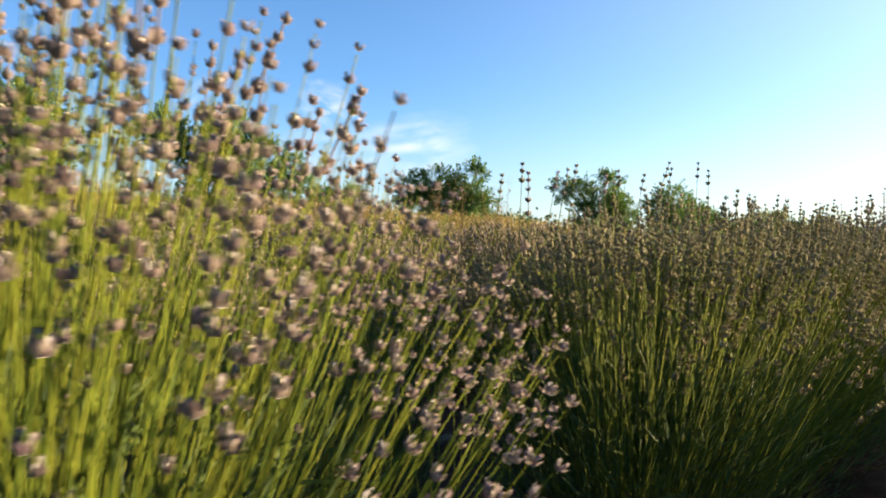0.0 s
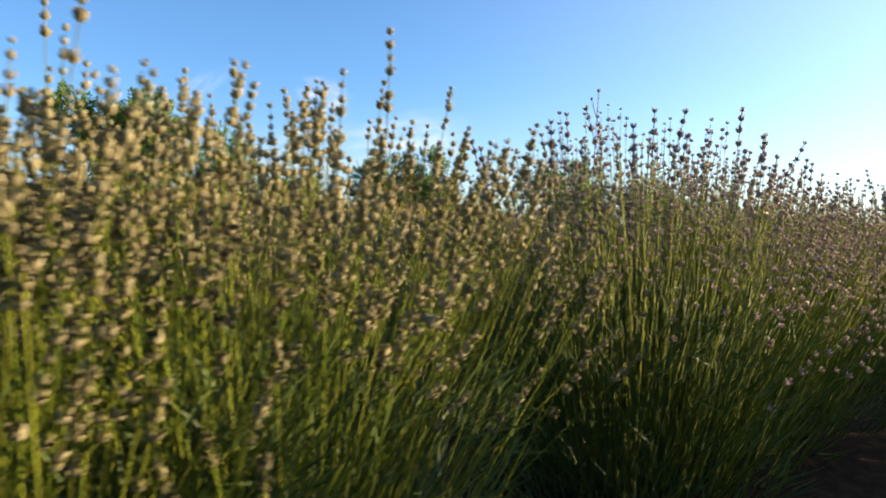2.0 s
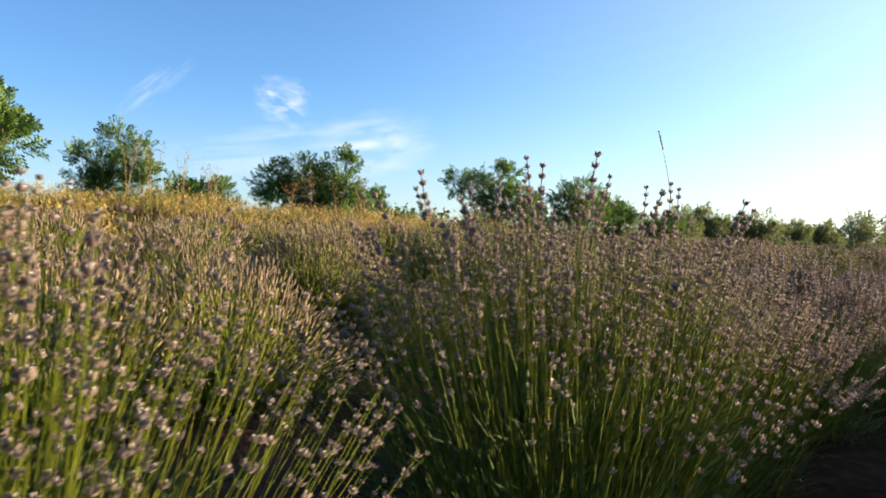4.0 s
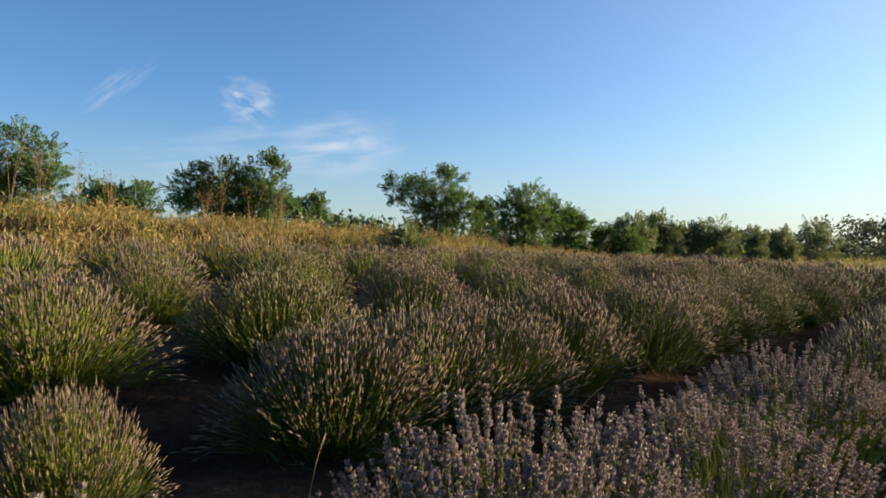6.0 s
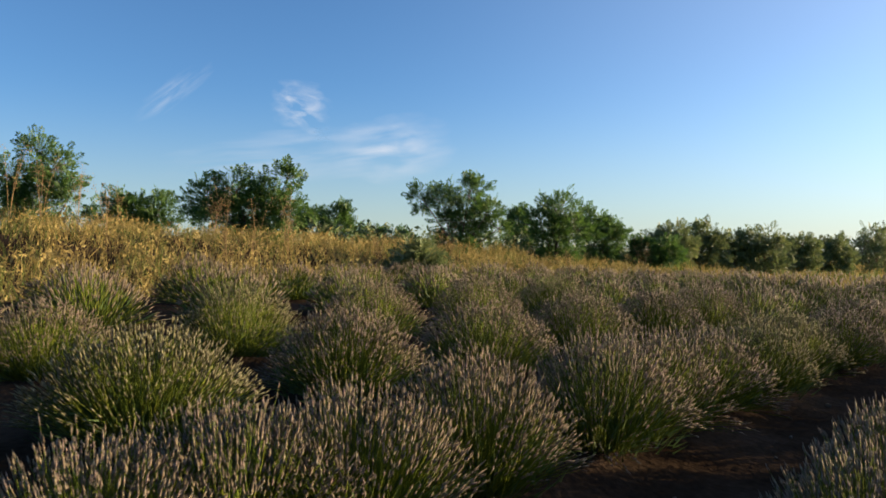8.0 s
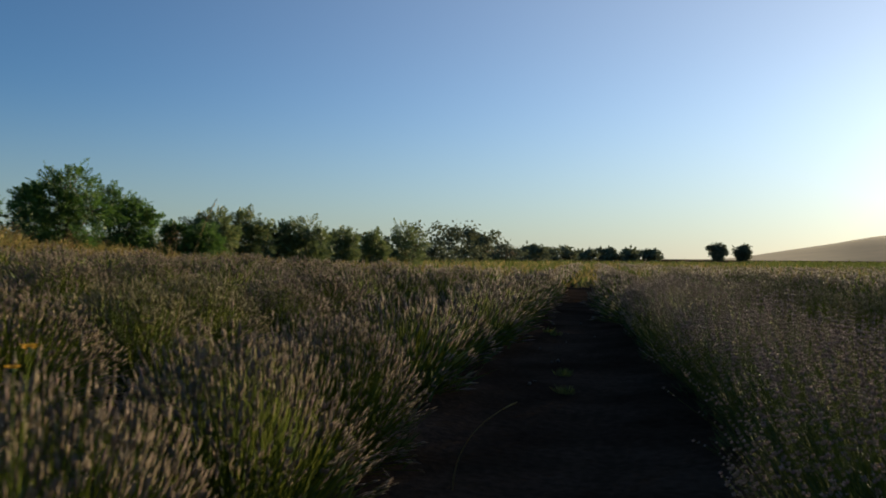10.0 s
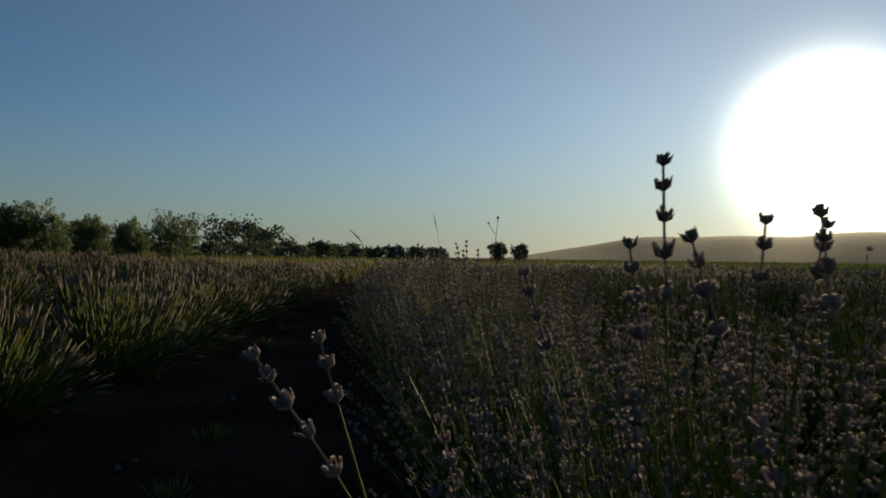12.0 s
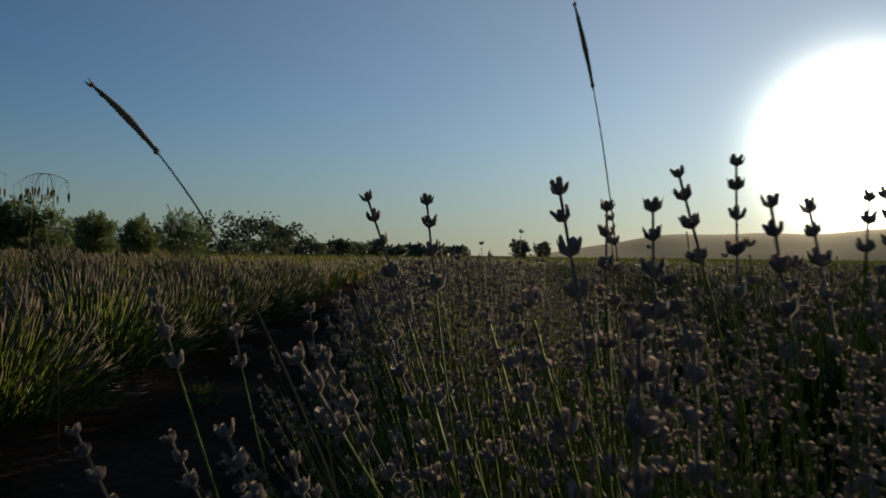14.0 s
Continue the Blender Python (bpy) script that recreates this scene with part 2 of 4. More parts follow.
# ---- lavender ----
def stems(n, R, H, rs, low=0.42, tall=0.10):
    """Curved stems from a crown at the root to tips on a rounded, uneven dome: (n, 5, 3) and tip directions."""
    r = np.sqrt(rs.random(n)) * R
    a = rs.random(n) * 2 * np.pi
    lump = 1 + 0.10 * np.sin(3 * a + rs.random() * 6) + 0.06 * np.sin(7 * a + rs.random() * 6)
    r = r * lump
    q = np.clip(r / R, 0, 1.1)
    z = H * (1 - low * q ** 2.3) * (1 + rs.normal(0, 0.075, n).clip(-0.2, 0.10)) + np.where(rs.random(n) < 0.05, rs.random(n) * tall, 0)
    tip = np.stack([r * np.cos(a), r * np.sin(a), z], 1) + rs.normal(0, 0.025, (n, 3)).clip(-0.06, 0.025)
    root = np.stack([0.42 * r * np.cos(a), 0.42 * r * np.sin(a), np.full(n, 0.02)], 1) + rs.normal(0, 0.03, (n, 3)) * [1, 1, 0]
    ctrl = root * [1, 1, 0] + (tip - root) * [[0.60, 0.60, 0]] + np.stack([0 * z, 0 * z, 0.50 * z + 0.04], 1)
    t = np.linspace(0, 1, 5)[None, :, None]
    path = (1 - t) ** 2 * root[:, None] + 2 * t * (1 - t) * ctrl[:, None] + t ** 2 * tip[:, None]
    return path, unit(tip - ctrl)


def lavender_meshes(tag, n, R, H, seed, flower, detail, keep=None, low=0.42, tall=0.10, full=False):
    """Meshes of stems, flower heads and leaves of one bush; detail 0 is the finest."""
    rs = np.random.default_rng(seed)
    path, d = stems(n, R, H, rs, low, tall)
    if keep is not None:
        ok = keep(path)
        path, d = path[ok], d[ok]
    n = len(path)
    thick = [0.00082, 0.0014, 0.003][detail]
    k = [[0, 2, 4], [0, 4], [0, 4]][detail]
    rad = np.linspace(1.3, 0.75, 5)[None, k] * thick * (0.8 + 0.4 * rs.random((n, 1)))
    stem_piece = tubes(path[:, k], np.repeat(rad, 1, 0), 3)
    length = (0.045 + 0.06 * rs.random(n)) * (1.15 if detail else 1)
    heads = []
    if detail == 0:
        tv, tf = whorl(5)
        faded = flower is M_STRAW or full
        for j in range(6):
            on = (rs.random(n) < ([1, 1, 1, 0.9, 0.6, 0.3] if faded else [1, 1, 0.75, 0.4, 0.15, 0.05])[j])
            back = (0.0105 * j + 0.010 * (j > 3)) if faded else 0.017 * j + 0.002 * j * j
            at = path[on, 4] + d[on] * (0.004 - back * (length[on] / 0.075))[:, None] + rs.normal(0, 0.0006, (on.sum(), 3))
            w = ((0.0086 if full else 0.0062 if faded else 0.0066) + 0.0010 * min(j, 3)) * (0.75 + 0.5 * rs.random(on.sum()))
            heads.append(scatter(tv, tf, at, basis(d[on] + rs.normal(0, 0.14, (on.sum(), 3)), rs.random(on.sum()) * 6.3), np.stack([w, w, w * (1.25 if faded else 0.95)], 1)))
    elif detail == 1:
        for j in range(2):
            on = rs.random(n) < [1, 0.9][j]
            at = path[on, 4] - d[on] * (length[on] * (j * 0.55))[:, None]
            w = (0.0082 + 0.0012 * min(j, 2)) * (0.8 + 0.4 * rs.random(on.sum()))
            heads.append(scatter(*SPINDLE, at, basis(d[on], rs.random(on.sum()) * 6.3), np.stack([w, w, length[on] * 0.5], 1)))
    else:
        w = 0.014 * (0.8 + 0.4 * rs.random(n))
        heads.append(scatter(*SPINDLE, path[:, 4] - d * 0.03, basis(d, rs.random(n) * 6.3), np.stack([w, w, length * 1.1], 1)))
    m = [3000, 700, 260][detail]
    r, a, z = np.sqrt(rs.random(m)) * R * [0.70, 0.80, 0.80][detail], rs.random(m) * 6.28, 0.03 + rs.random(m) ** 1.2 * H * [0.58, 0.46, 0.50][detail]
    at = np.stack([r * np.cos(a), r * np.sin(a), z * (1 - 0.4 * (r / R) ** 2)], 1)
    out = np.stack([np.cos(a) * r / R * 1.1, np.sin(a) * r / R * 1.1, np.full(m, 0.8)], 1) + rs.normal(0, 0.3, (m, 3))
    s = [1.4, 1.9, 3.0][detail] * (0.7 + 0.6 * rs.random(m))
    leaves = scatter(*BLADE, at, basis(out, rs.random(m) * 6.3), np.stack([[0.0026, 0.0050, 0.0055][detail] * s, 0.0045 * s, [0.044, 0.050, 0.060][detail] * s], 1))
    return (soup("stem_tuft" + tag, [stem_piece], M_STEM), soup("flower_mass" + tag, heads, flower), soup("foliage" + tag, [leaves], M_LEAF))


STRAW_LABEL = "lavender bush with straw-coloured faded flower spikes, rooted in soil"
LILAC_LABEL = "lavender bush with grey-lilac flower spikes on green stems, rooted in soil"


def lavender_bush(meshes, label, x, y, turn, size, height):
    ob = new("lavender_bush")
    ob.empty_display_size = 0.1
    z = float(land(x, y)) + 0.03
    ob.matrix_world = Matrix.LocRotScale((x, y, z), Euler((0, 0, turn)), (size, size, height))
    tagged(ob, label, "lavender", group="lavender bushes in rows")
    for name, me in zip(("stem_tuft", "flower_mass", "foliage"), meshes):
        p = tagged(new(name, me), kind="stuff")
        p.parent = ob
    return ob


H0 = 0.58
fine_straw = [lavender_meshes("", 470, 0.45, H0, 10 + i, M_STRAW, 0, low=0.29, tall=0.05) for i in range(2)]
fine_lilac = [lavender_meshes("", 560, 0.45, H0, 20 + i, M_LILAC_BRIGHT, 0, low=0.34, tall=0.05) for i in range(2)]
dense_lilac = [lavender_meshes("", 880, 0.47, H0, 27, M_LILAC_BRIGHT, 0, low=0.36, tall=0.05)] * 2
mid_lilac = [lavender_meshes("", 1080, 0.50, 0.58, 30 + i, M_LILAC, 1, low=0.70) for i in range(3)]
mid_straw = [lavender_meshes("", 1080, 0.50, 0.58, 35 + i, M_STRAW, 1, low=0.70) for i in range(2)]
thin_lilac = [lavender_meshes("", 900, 0.52, 0.58, 50 + i, M_LILAC, 1, low=0.74) for i in range(2)]
thin_straw = [lavender_meshes("", 900, 0.52, 0.58, 53 + i, M_STRAW, 1, low=0.74) for i in range(2)]
low_lilac = [lavender_meshes("", 330, 0.52, 0.58, 40 + i, M_LILAC, 2, low=0.74) for i in range(3)]


# single stems that stand out of the bushes, each with its own head
def single_stem(seed, flower):
    rs = np.random.default_rng(seed)
    t = np.linspace(0, 1, 7)
    bend = rs.normal(0, 0.03, 2)
    path = np.stack([bend[0] * t ** 2, bend[1] * t ** 2, 0.5 * t], 1)
    d = unit(path[-1:] - path[-2:-1])
    tv, tf = whorl(6)
    gaps = np.cumsum([0, 0.016, 0.020, 0.024, 0.03][: rs.integers(3, 6)])
    at = path[-1] - d * gaps[:, None]
    w = (0.0092 + 0.0014 * np.minimum(np.arange(len(gaps)), 3)) * (0.85 + 0.3 * rs.random(len(gaps)))
    head = scatter(tv, tf, at, basis(np.repeat(d, len(gaps), 0) + rs.normal(0, 0.12, (len(gaps), 3)), rs.random(len(gaps)) * 6.3), np.stack([w, w, w * 1.0], 1))
    axis = tubes(np.stack([path[-1] - d[0] * (gaps[-1] + 0.004), path[-1] + d[0] * 0.003])[None], np.full((1, 2), 0.0010), 4)
    return soup("stem", [tubes(path[None], np.linspace(0.0012, 0.0007, 7)[None], 5)], M_STEM), soup("flower_head", [axis, head], flower), Vector(path[-1])


tall_lilac = [single_stem(80 + i, M_LILAC_BRIGHT) for i in range(6)]
tall_straw = [single_stem(90 + i, M_STRAW) for i in range(4)]


def place_stem(bush, kind, tip, root, turn):
    """One stem with its head, a part of the bush; tip and root in the bush's own space."""
    way = (tip - root).normalized()
    st = new("stem", kind[0])
    st.parent = bush
    st.matrix_local = Matrix.Translation(tip) @ way.to_track_quat("Z", "Y").to_matrix().to_4x4() @ Matrix.Rotation(turn, 4, "Z") @ Matrix.Translation(-kind[2])
    hd = new("flower_head", kind[1])
    hd.parent = st


def add_single_stems(bush, kinds, count, R, H, seed, clear=None, deep=0.13):
    rs = np.random.default_rng(seed)
    for _ in range(count):
        r, a = R * math.sqrt(rs.random()) * 0.8, rs.random() * 6.28
        top = H * (1.09 - deep * rs.random()) * (1 - 0.2 * (r / R) ** 2)
        tip, root = Vector((r * math.cos(a), r * math.sin(a), top)), Vector((0.4 * r * math.cos(a), 0.4 * r * math.sin(a), top - 0.5))
        if clear is not None and not clear(np.array([[tuple(root.lerp(tip, q)) for q in (0, 0.3, 0.6, 0.8, 0.9, 1.0)]]))[0]:
            continue
        place_stem(bush, kinds[int(rs.integers(len(kinds)))], tip, root, rs.random() * 6.28)


# the row that the camera passes first
small_lilac = [lavender_meshes("", 520, 0.38, H0, 24 + i, M_LILAC_BRIGHT, 0, tall=0.01, full=True) for i in range(2)]
# along the row, sideways from it, height
ROW_A = [(-4.20, 0.11, 1.22), (-4.95, 0.05, 1.0), (-3.02, 0.03, 0.99), (-2.70, -0.02, 1.02), (-2.38, 0.0, 1.02), (-2.06, -0.04, 1.06), (-1.30, 0.02, 1.13), (-0.94, -0.03, 1.10), (-0.56, -0.04, 1.05), (0.40, 0.02, 1.08), (0.72, -0.04, 1.03), (1.02, 0.0, 0.92),
         (1.75, 0.0, 0.92), (2.5, 0.03, 0.78), (3.3, -0.02, 0.82), (4.42, 0.05, 0.84), (5.0, 0.0, 0.90), (5.7, 0.03, 0.92), (6.5, 0.0, 0.92)]
# stems that stand clear of these bushes, by the bush's place along the row: the tips
CLEAR_STEMS = {-3.02: ((0.70, -3.62, 0.436), (0.69, -3.41, 0.489), (0.70, -3.39, 0.409), (0.69, -3.49, 0.384), (0.68, -3.41, 0.322), (0.65, -3.17, 0.461), (0.66, -3.52, 0.494), (0.64, -3.545, 0.529), (0.68, -3.33, 0.407),
                       (0.69, -3.30, 0.295), (0.66, -3.02, 0.474), (0.64, -2.91, 0.453), (0.68, -3.00, 0.320), (0.62, -3.455, 0.569), (0.64, -3.625, 0.507), (0.68, -3.65, 0.394), (0.66, -3.50, 0.507),
                       (0.46, -3.12, 0.750), (0.44, -3.08, 0.735), (0.42, -3.14, 0.728), (0.45, -2.93, 0.762), (0.42, -2.96, 0.748), (0.40, -2.90, 0.760)),
               -2.70: ((0.65, -2.73, 0.398), (0.67, -2.83, 0.314), (0.66, -2.66, 0.285), (0.45, -2.82, 0.745), (0.42, -2.62, 0.765), (0.40, -2.70, 0.772)),
               -2.38: ((0.66, -2.50, 0.284), (0.66, -2.37, 0.262), (0.45, -2.55, 0.800), (0.44, -2.39, 0.812), (0.40, -2.46, 0.795), (0.42, -2.30, 0.80))}
for i, (y, aside, height) in enumerate(ROW_A):
    straw = -3.9 < y < -1.5
    kinds = dense_lilac if y < -3.9 else (fine_straw if straw else fine_lilac) if y < 0.9 else (small_lilac if y < 3.7 else mid_lilac)
    size = random.uniform(0.95, 1.04) if y < 1.5 else (1.0 if y < 3.7 else 0.8)
    bush = lavender_bush(kinds[i % 2], STRAW_LABEL if straw else LILAC_LABEL, row_x(0.25, y) + aside, y, random.uniform(0, 6.28), size, height)
    if -5 < y < 4.0:
        add_single_stems(bush, tall_straw if straw else tall_lilac, 26 if straw or y > 1.2 else 40, 0.45, 0.52 if 0.9 < y < 1.2 else 0.51 if y > 1.2 else 0.56 if straw else 0.67 if y > 0 else 0.635, 200 + i, None, 0.2 if -1.5 < y < 0.9 else 0.13)
    inside = bush.matrix_world.inverted()
    for n_, spot in enumerate(CLEAR_STEMS.get(y, ())):
        spot = Vector(spot)
        place_stem(bush, tall_lilac[n_ % 6] if n_ % 3 == 0 else tall_straw[n_ % 4], inside @ spot, inside @ (spot + Vector((-0.05, 0.03, -0.5))), n_ * 1.3)
lavender_bush(lavender_meshes("", 230, 0.40, H0, 29, M_LILAC_BRIGHT, 0, low=0.30), LILAC_LABEL, 0.22, -3.52, 0.4, 1.0, 1.14)


# the row over which the camera leans at the end: nothing grows along the line it takes
def clear_of_walk(ox, oy, oz):
    def keep(path):
        p = path + np.array([ox, oy, oz])
        on = p[..., 1] < 8.62
        ways = [4.9, 5.82, 6.34, 6.82, 7.40, 8.08, 8.44]
        high = np.interp(p[..., 1], ways, [0.70, 0.684, 0.661, 0.640, 0.635, 0.641, 0.652])
        side = np.abs(p[..., 0] - np.interp(p[..., 1], ways, [1.40, 1.475, 1.40, 1.40, 1.372, 1.348, 1.334]))
        return ~((side < np.where(p[..., 1] > 8.0, 0.16, 0.10)) & (p[..., 2] > high - 0.08) & on).any(1)
    return keep


# stems that stand clear of their bush, by its place along the row: the tips
STRAY_STEMS = {8.85: ((1.270, 9.00, 0.70), (1.316, 8.96, 0.695), (1.395, 8.86, 0.695), (1.43, 8.90, 0.688), (1.445, 8.85, 0.685), (1.49, 8.95, 0.715), (1.525, 8.94, 0.722), (1.51, 8.85, 0.688),
                      (1.565, 8.92, 0.69), (1.405, 8.46, 0.69), (1.10, 9.02, 0.625), (1.15, 9.04, 0.625), (1.215, 9.06, 0.61), (1.07, 8.96, 0.53), (1.13, 8.98, 0.52), (1.62, 8.95, 0.70), (1.655, 8.99, 0.705)),
               7.0: ((1.545, 6.80, 0.728), (1.53, 6.82, 0.676), (1.56, 6.79, 0.68), (1.61, 6.80, 0.692), (1.645, 6.80, 0.697), (1.67, 6.84, 0.692), (1.70, 6.80, 0.694), (1.475, 6.92, 0.655), (1.297, 6.78, 0.607), (1.335, 6.78, 0.617))}
# along the row, sideways from it, height
ROW_B = [(4.9, 0.04, 0.56), (5.65, 0.06, 0.56), (6.3, 0.10, 0.56), (7.0, 0.10, 0.56), (7.65, 0.13, 0.52), (8.3, 0.10, 0.52), (8.85, 0.07, 0.60), (9.6, -0.02, 0.575), (10.4, 0.0, 0.57), (11.2, 0.0, 0.57), (12.0, 0.0, 0.56)]
for i, (y, aside, tall) in enumerate(ROW_B):
    x = row_x(1.90, y) + aside
    keep = clear_of_walk(x, y, float(land(x, y)) + 0.03)
    bush = lavender_bush(lavender_meshes("", 270 if 6 < y < 8 else 360 if 8 < y < 10 else 620, 0.45, tall, 60 + i, M_LILAC_BRIGHT, 0 if 5 < y < 10.8 else 1, keep, tall=0.03), LILAC_LABEL, x, y, 0, 1, 1)
    near = 6 < y < 10
    add_single_stems(bush, tall_lilac, 110 if near else 28, 0.46 if near else 0.44, tall, 300 + i, keep, 0.36 if near else 0.13)
    for n_, (tx, ty, tz) in enumerate(STRAY_STEMS.get(y, ())):
        tip = Vector((tx - x, ty - y, tz - 0.037))
        place_stem(bush, tall_lilac[n_ % 6], tip, Vector((tip.x * 0.6, tip.y * 0.6, tip.z - 0.5)), n_ * 1.3)

# the other rows
far_bushes = []
ROW_TWO = [-3.3, -2.4, -1.5, -0.6, 0.0, 0.55, 2.66, 3.10, 3.55, 4.25, 5.30, 5.90, 6.60, 7.35, 8.2, 9.3, 10.2]
ROW_THREE = [-2.8, -1.5, -0.2, 1.0, 2.05, 3.35, 4.68, 6.0, 7.3, 8.6, 9.8]
LOW_ONES = {2.66: 0.82, 3.10: 0.86, 3.55: 0.90, 4.25: 0.97}
for x, ys_, big in ((-1.28, ROW_TWO, 1.0), (-2.78, ROW_THREE, 1.14)):
    for y in ys_:
        straw = random.random() < 0.30 and y not in LOW_ONES
        lavender_bush(random.choice(mid_straw if straw else mid_lilac), STRAW_LABEL if straw else LILAC_LABEL, row_x(x, y) + random.uniform(-0.06, 0.06), y,
                      random.uniform(0, 6.28), big * random.uniform(0.93, 1.04), LOW_ONES.get(y, random.uniform(0.84, 0.96)))
lavender_bush(mid_lilac[1], LILAC_LABEL, -1.16, 1.62, 1.0, 0.54, 0.66)
# stretch of a row beyond the view, added and sized to shade the first row
y = -6.5
while y < 4.3:
    lavender_bush(random.choice(low_lilac), LILAC_LABEL, row_x(1.80, y) + random.uniform(-0.03, 0.03), y, random.uniform(0, 6.28), 0.95, random.uniform(1.05, 1.11))
    y += random.uniform(0.85, 0.98)
for k, rx in enumerate([0.22 - 1.5 * j for j in range(1, 7)] + [None, 0.22, 1.72, 3.22, 4.72]):
    if rx is None:
        continue
    y = -7.0 + random.uniform(0, 0.8)
    while y < 60:
        x = row_x(rx, y) + random.uniform(-0.10, 0.10)
        busy = (rx == 0.22 and -5.7 < y < 7.1) or (rx == 1.72 and y < 12.5) or (k == 0 and y < 10.6) or (k == 1 and y < 10.1)
        if not busy and x > edge_x(y) + 0.7:
            size, height = random.uniform(0.98, 1.18) if k < 6 else random.uniform(0.84, 1.12), random.uniform(0.78, 0.95) if k < 9 else random.uniform(0.74, 0.88)
            reach = 9 if k < 3 else (15 if k == 9 else 13 if k == 10 else 0)
            if y < reach and y > (-3 if k < 7 else 3):
                straw = random.random() < 0.30
                lavender_bush(random.choice(thin_straw if straw else thin_lilac), STRAW_LABEL if straw else LILAC_LABEL, x, y, random.uniform(0, 6.28), size, height)
            elif y < (19 if k < 9 else 24) and y > -4:
                lavender_bush(random.choice(low_lilac), LILAC_LABEL, x, y, random.uniform(0, 6.28), size, height)
            elif k > 6 or y < 27:
                far_bushes.append((x, y, size))
        y += random.uniform(1.22, 1.48) if k < 6 else random.uniform(0.90, 1.14)
for rx in np.arange(6.22, 40, 1.5):
    for y in np.arange(-8, 48, 1.0):
        if rx < 16 or y > rx * 0.55:
            far_bushes.append((row_x(rx, y) + random.uniform(-0.1, 0.1), y + random.uniform(-0.1, 0.1), random.uniform(0.8, 1.1)))
fb = np.array(far_bushes)
rs = np.random.default_rng(5)
per = 18
r, a = np.sqrt(rs.random((len(fb), per))) * 0.5 * fb[:, 2:], rs.random((len(fb), per)) * 6.28
px, py = fb[:, :1] + r * np.cos(a), fb[:, 1:2] + r * np.sin(a)
pz = land(px, py) + 0.49 * (1 - 1.6 * r ** 2) * fb[:, 2:]
tip = np.stack([px, py, pz], -1).reshape(-1, 3)
lean = np.stack([r * np.cos(a), r * np.sin(a), np.full_like(r, 1.2)], -1).reshape(-1, 3)
w = np.full(len(tip), 0.04)
far_heads = scatter(*SPINDLE, tip - unit(lean) * 0.05, basis(lean), np.stack([w, w, w * 3.2], 1))
far_green = scatter(*BLADE, tip - unit(lean) * 0.52, basis(lean, rs.random(len(tip)) * 6.28), np.stack([w * 2.6, w, w * 11], 1))
row_far = tagged(new("lavender_rows"), "distant rows of grey-lilac lavender merging together", "lavender", kind="stuff")
for nm, pc, mt in (("flower_mass", far_heads, M_LILAC), ("foliage", far_green, M_STEM)):
    p = new(nm, soup(nm, [pc], mt))
    p.parent = row_far


# ---- dry bank ----
def grass_field(name, n, xr, yr, tall, width, mat, label, seed, ears=0.0):
    rs = np.random.default_rng(seed)
    y = yr[0] + (yr[1] - yr[0]) * rs.random(n) ** 1.5
    x = edge_x(y) + xr[0] + (xr[1] - xr[0]) * rs.random(n)
    x = x + 0.35 * np.sin(y * 1.7) + 0.25 * np.sin(y * 4.1 + x)
    tuft = np.array([noise.noise((p * 0.8, q * 0.8, seed)) for p, q in zip(x, y)])
    h = tall * (0.75 + 0.9 * tuft) * (0.55 + 0.7 * rs.random(n))
    at = np.stack([x, y, land(x, y) - 0.03], 1)
    d = np.stack([rs.normal(0, 0.42, n), rs.normal(0, 0.42, n), np.ones(n)], 1)
    w = width * (0.6 + 0.8 * rs.random(n)) * (1 + np.maximum(y, 0) / 30)
    piece = scatter(*BLADE, at, basis(d, rs.random(n) * 6.28), np.stack([w, w * 3, h], 1))
    pieces = [piece]
    if ears:
        on = rs.random(n) < ears
        e = 0.05 + 0.05 * rs.random(on.sum()) + 0.001 * np.maximum(y[on], 0)
        for back in (0.98, 0.78):
            sag = d[on] * 0.5 + rs.normal(0, 0.7, (on.sum(), 3))
            pieces.append(scatter(*BLADE, at[on] + unit(d[on]) * h[on][:, None] * back, basis(sag, rs.random(on.sum()) * 6.28), np.stack([e * 0.33, e * 0.33, e], 1)))
    return tagged(new(name, soup(name, pieces, mat)), label, "grass", kind="stuff")


grass_field("dry_grass", 56000, (-6.5, 0.2), (-9, 60), 0.40, 0.010, M_DRY, "tall golden dry grass on the field bank", 3, ears=0.5)
grass_field("green_grass", 26000, (-5.5, 0.9), (-9, 60), 0.46, 0.014, M_GRASS, "green weeds among dry grass along the bank", 4)
grass_field("far_meadow", 30000, (-22, 40), (25, 120), 0.55, 0.05, M_GRASS, "pale green meadow beyond the lavender rows", 6)
grass_field("dry_meadow", 13000, (-10, 26), (24, 80), 0.5, 0.04, M_DRY, "patches of golden dry grass in the far meadow", 8, ears=0.1)


grass_field("far_meadow", 14000, (38, 150), (35, 190), 0.6, 0.09, M_GRASS, "pale meadow stretching away below the low hill", 9)


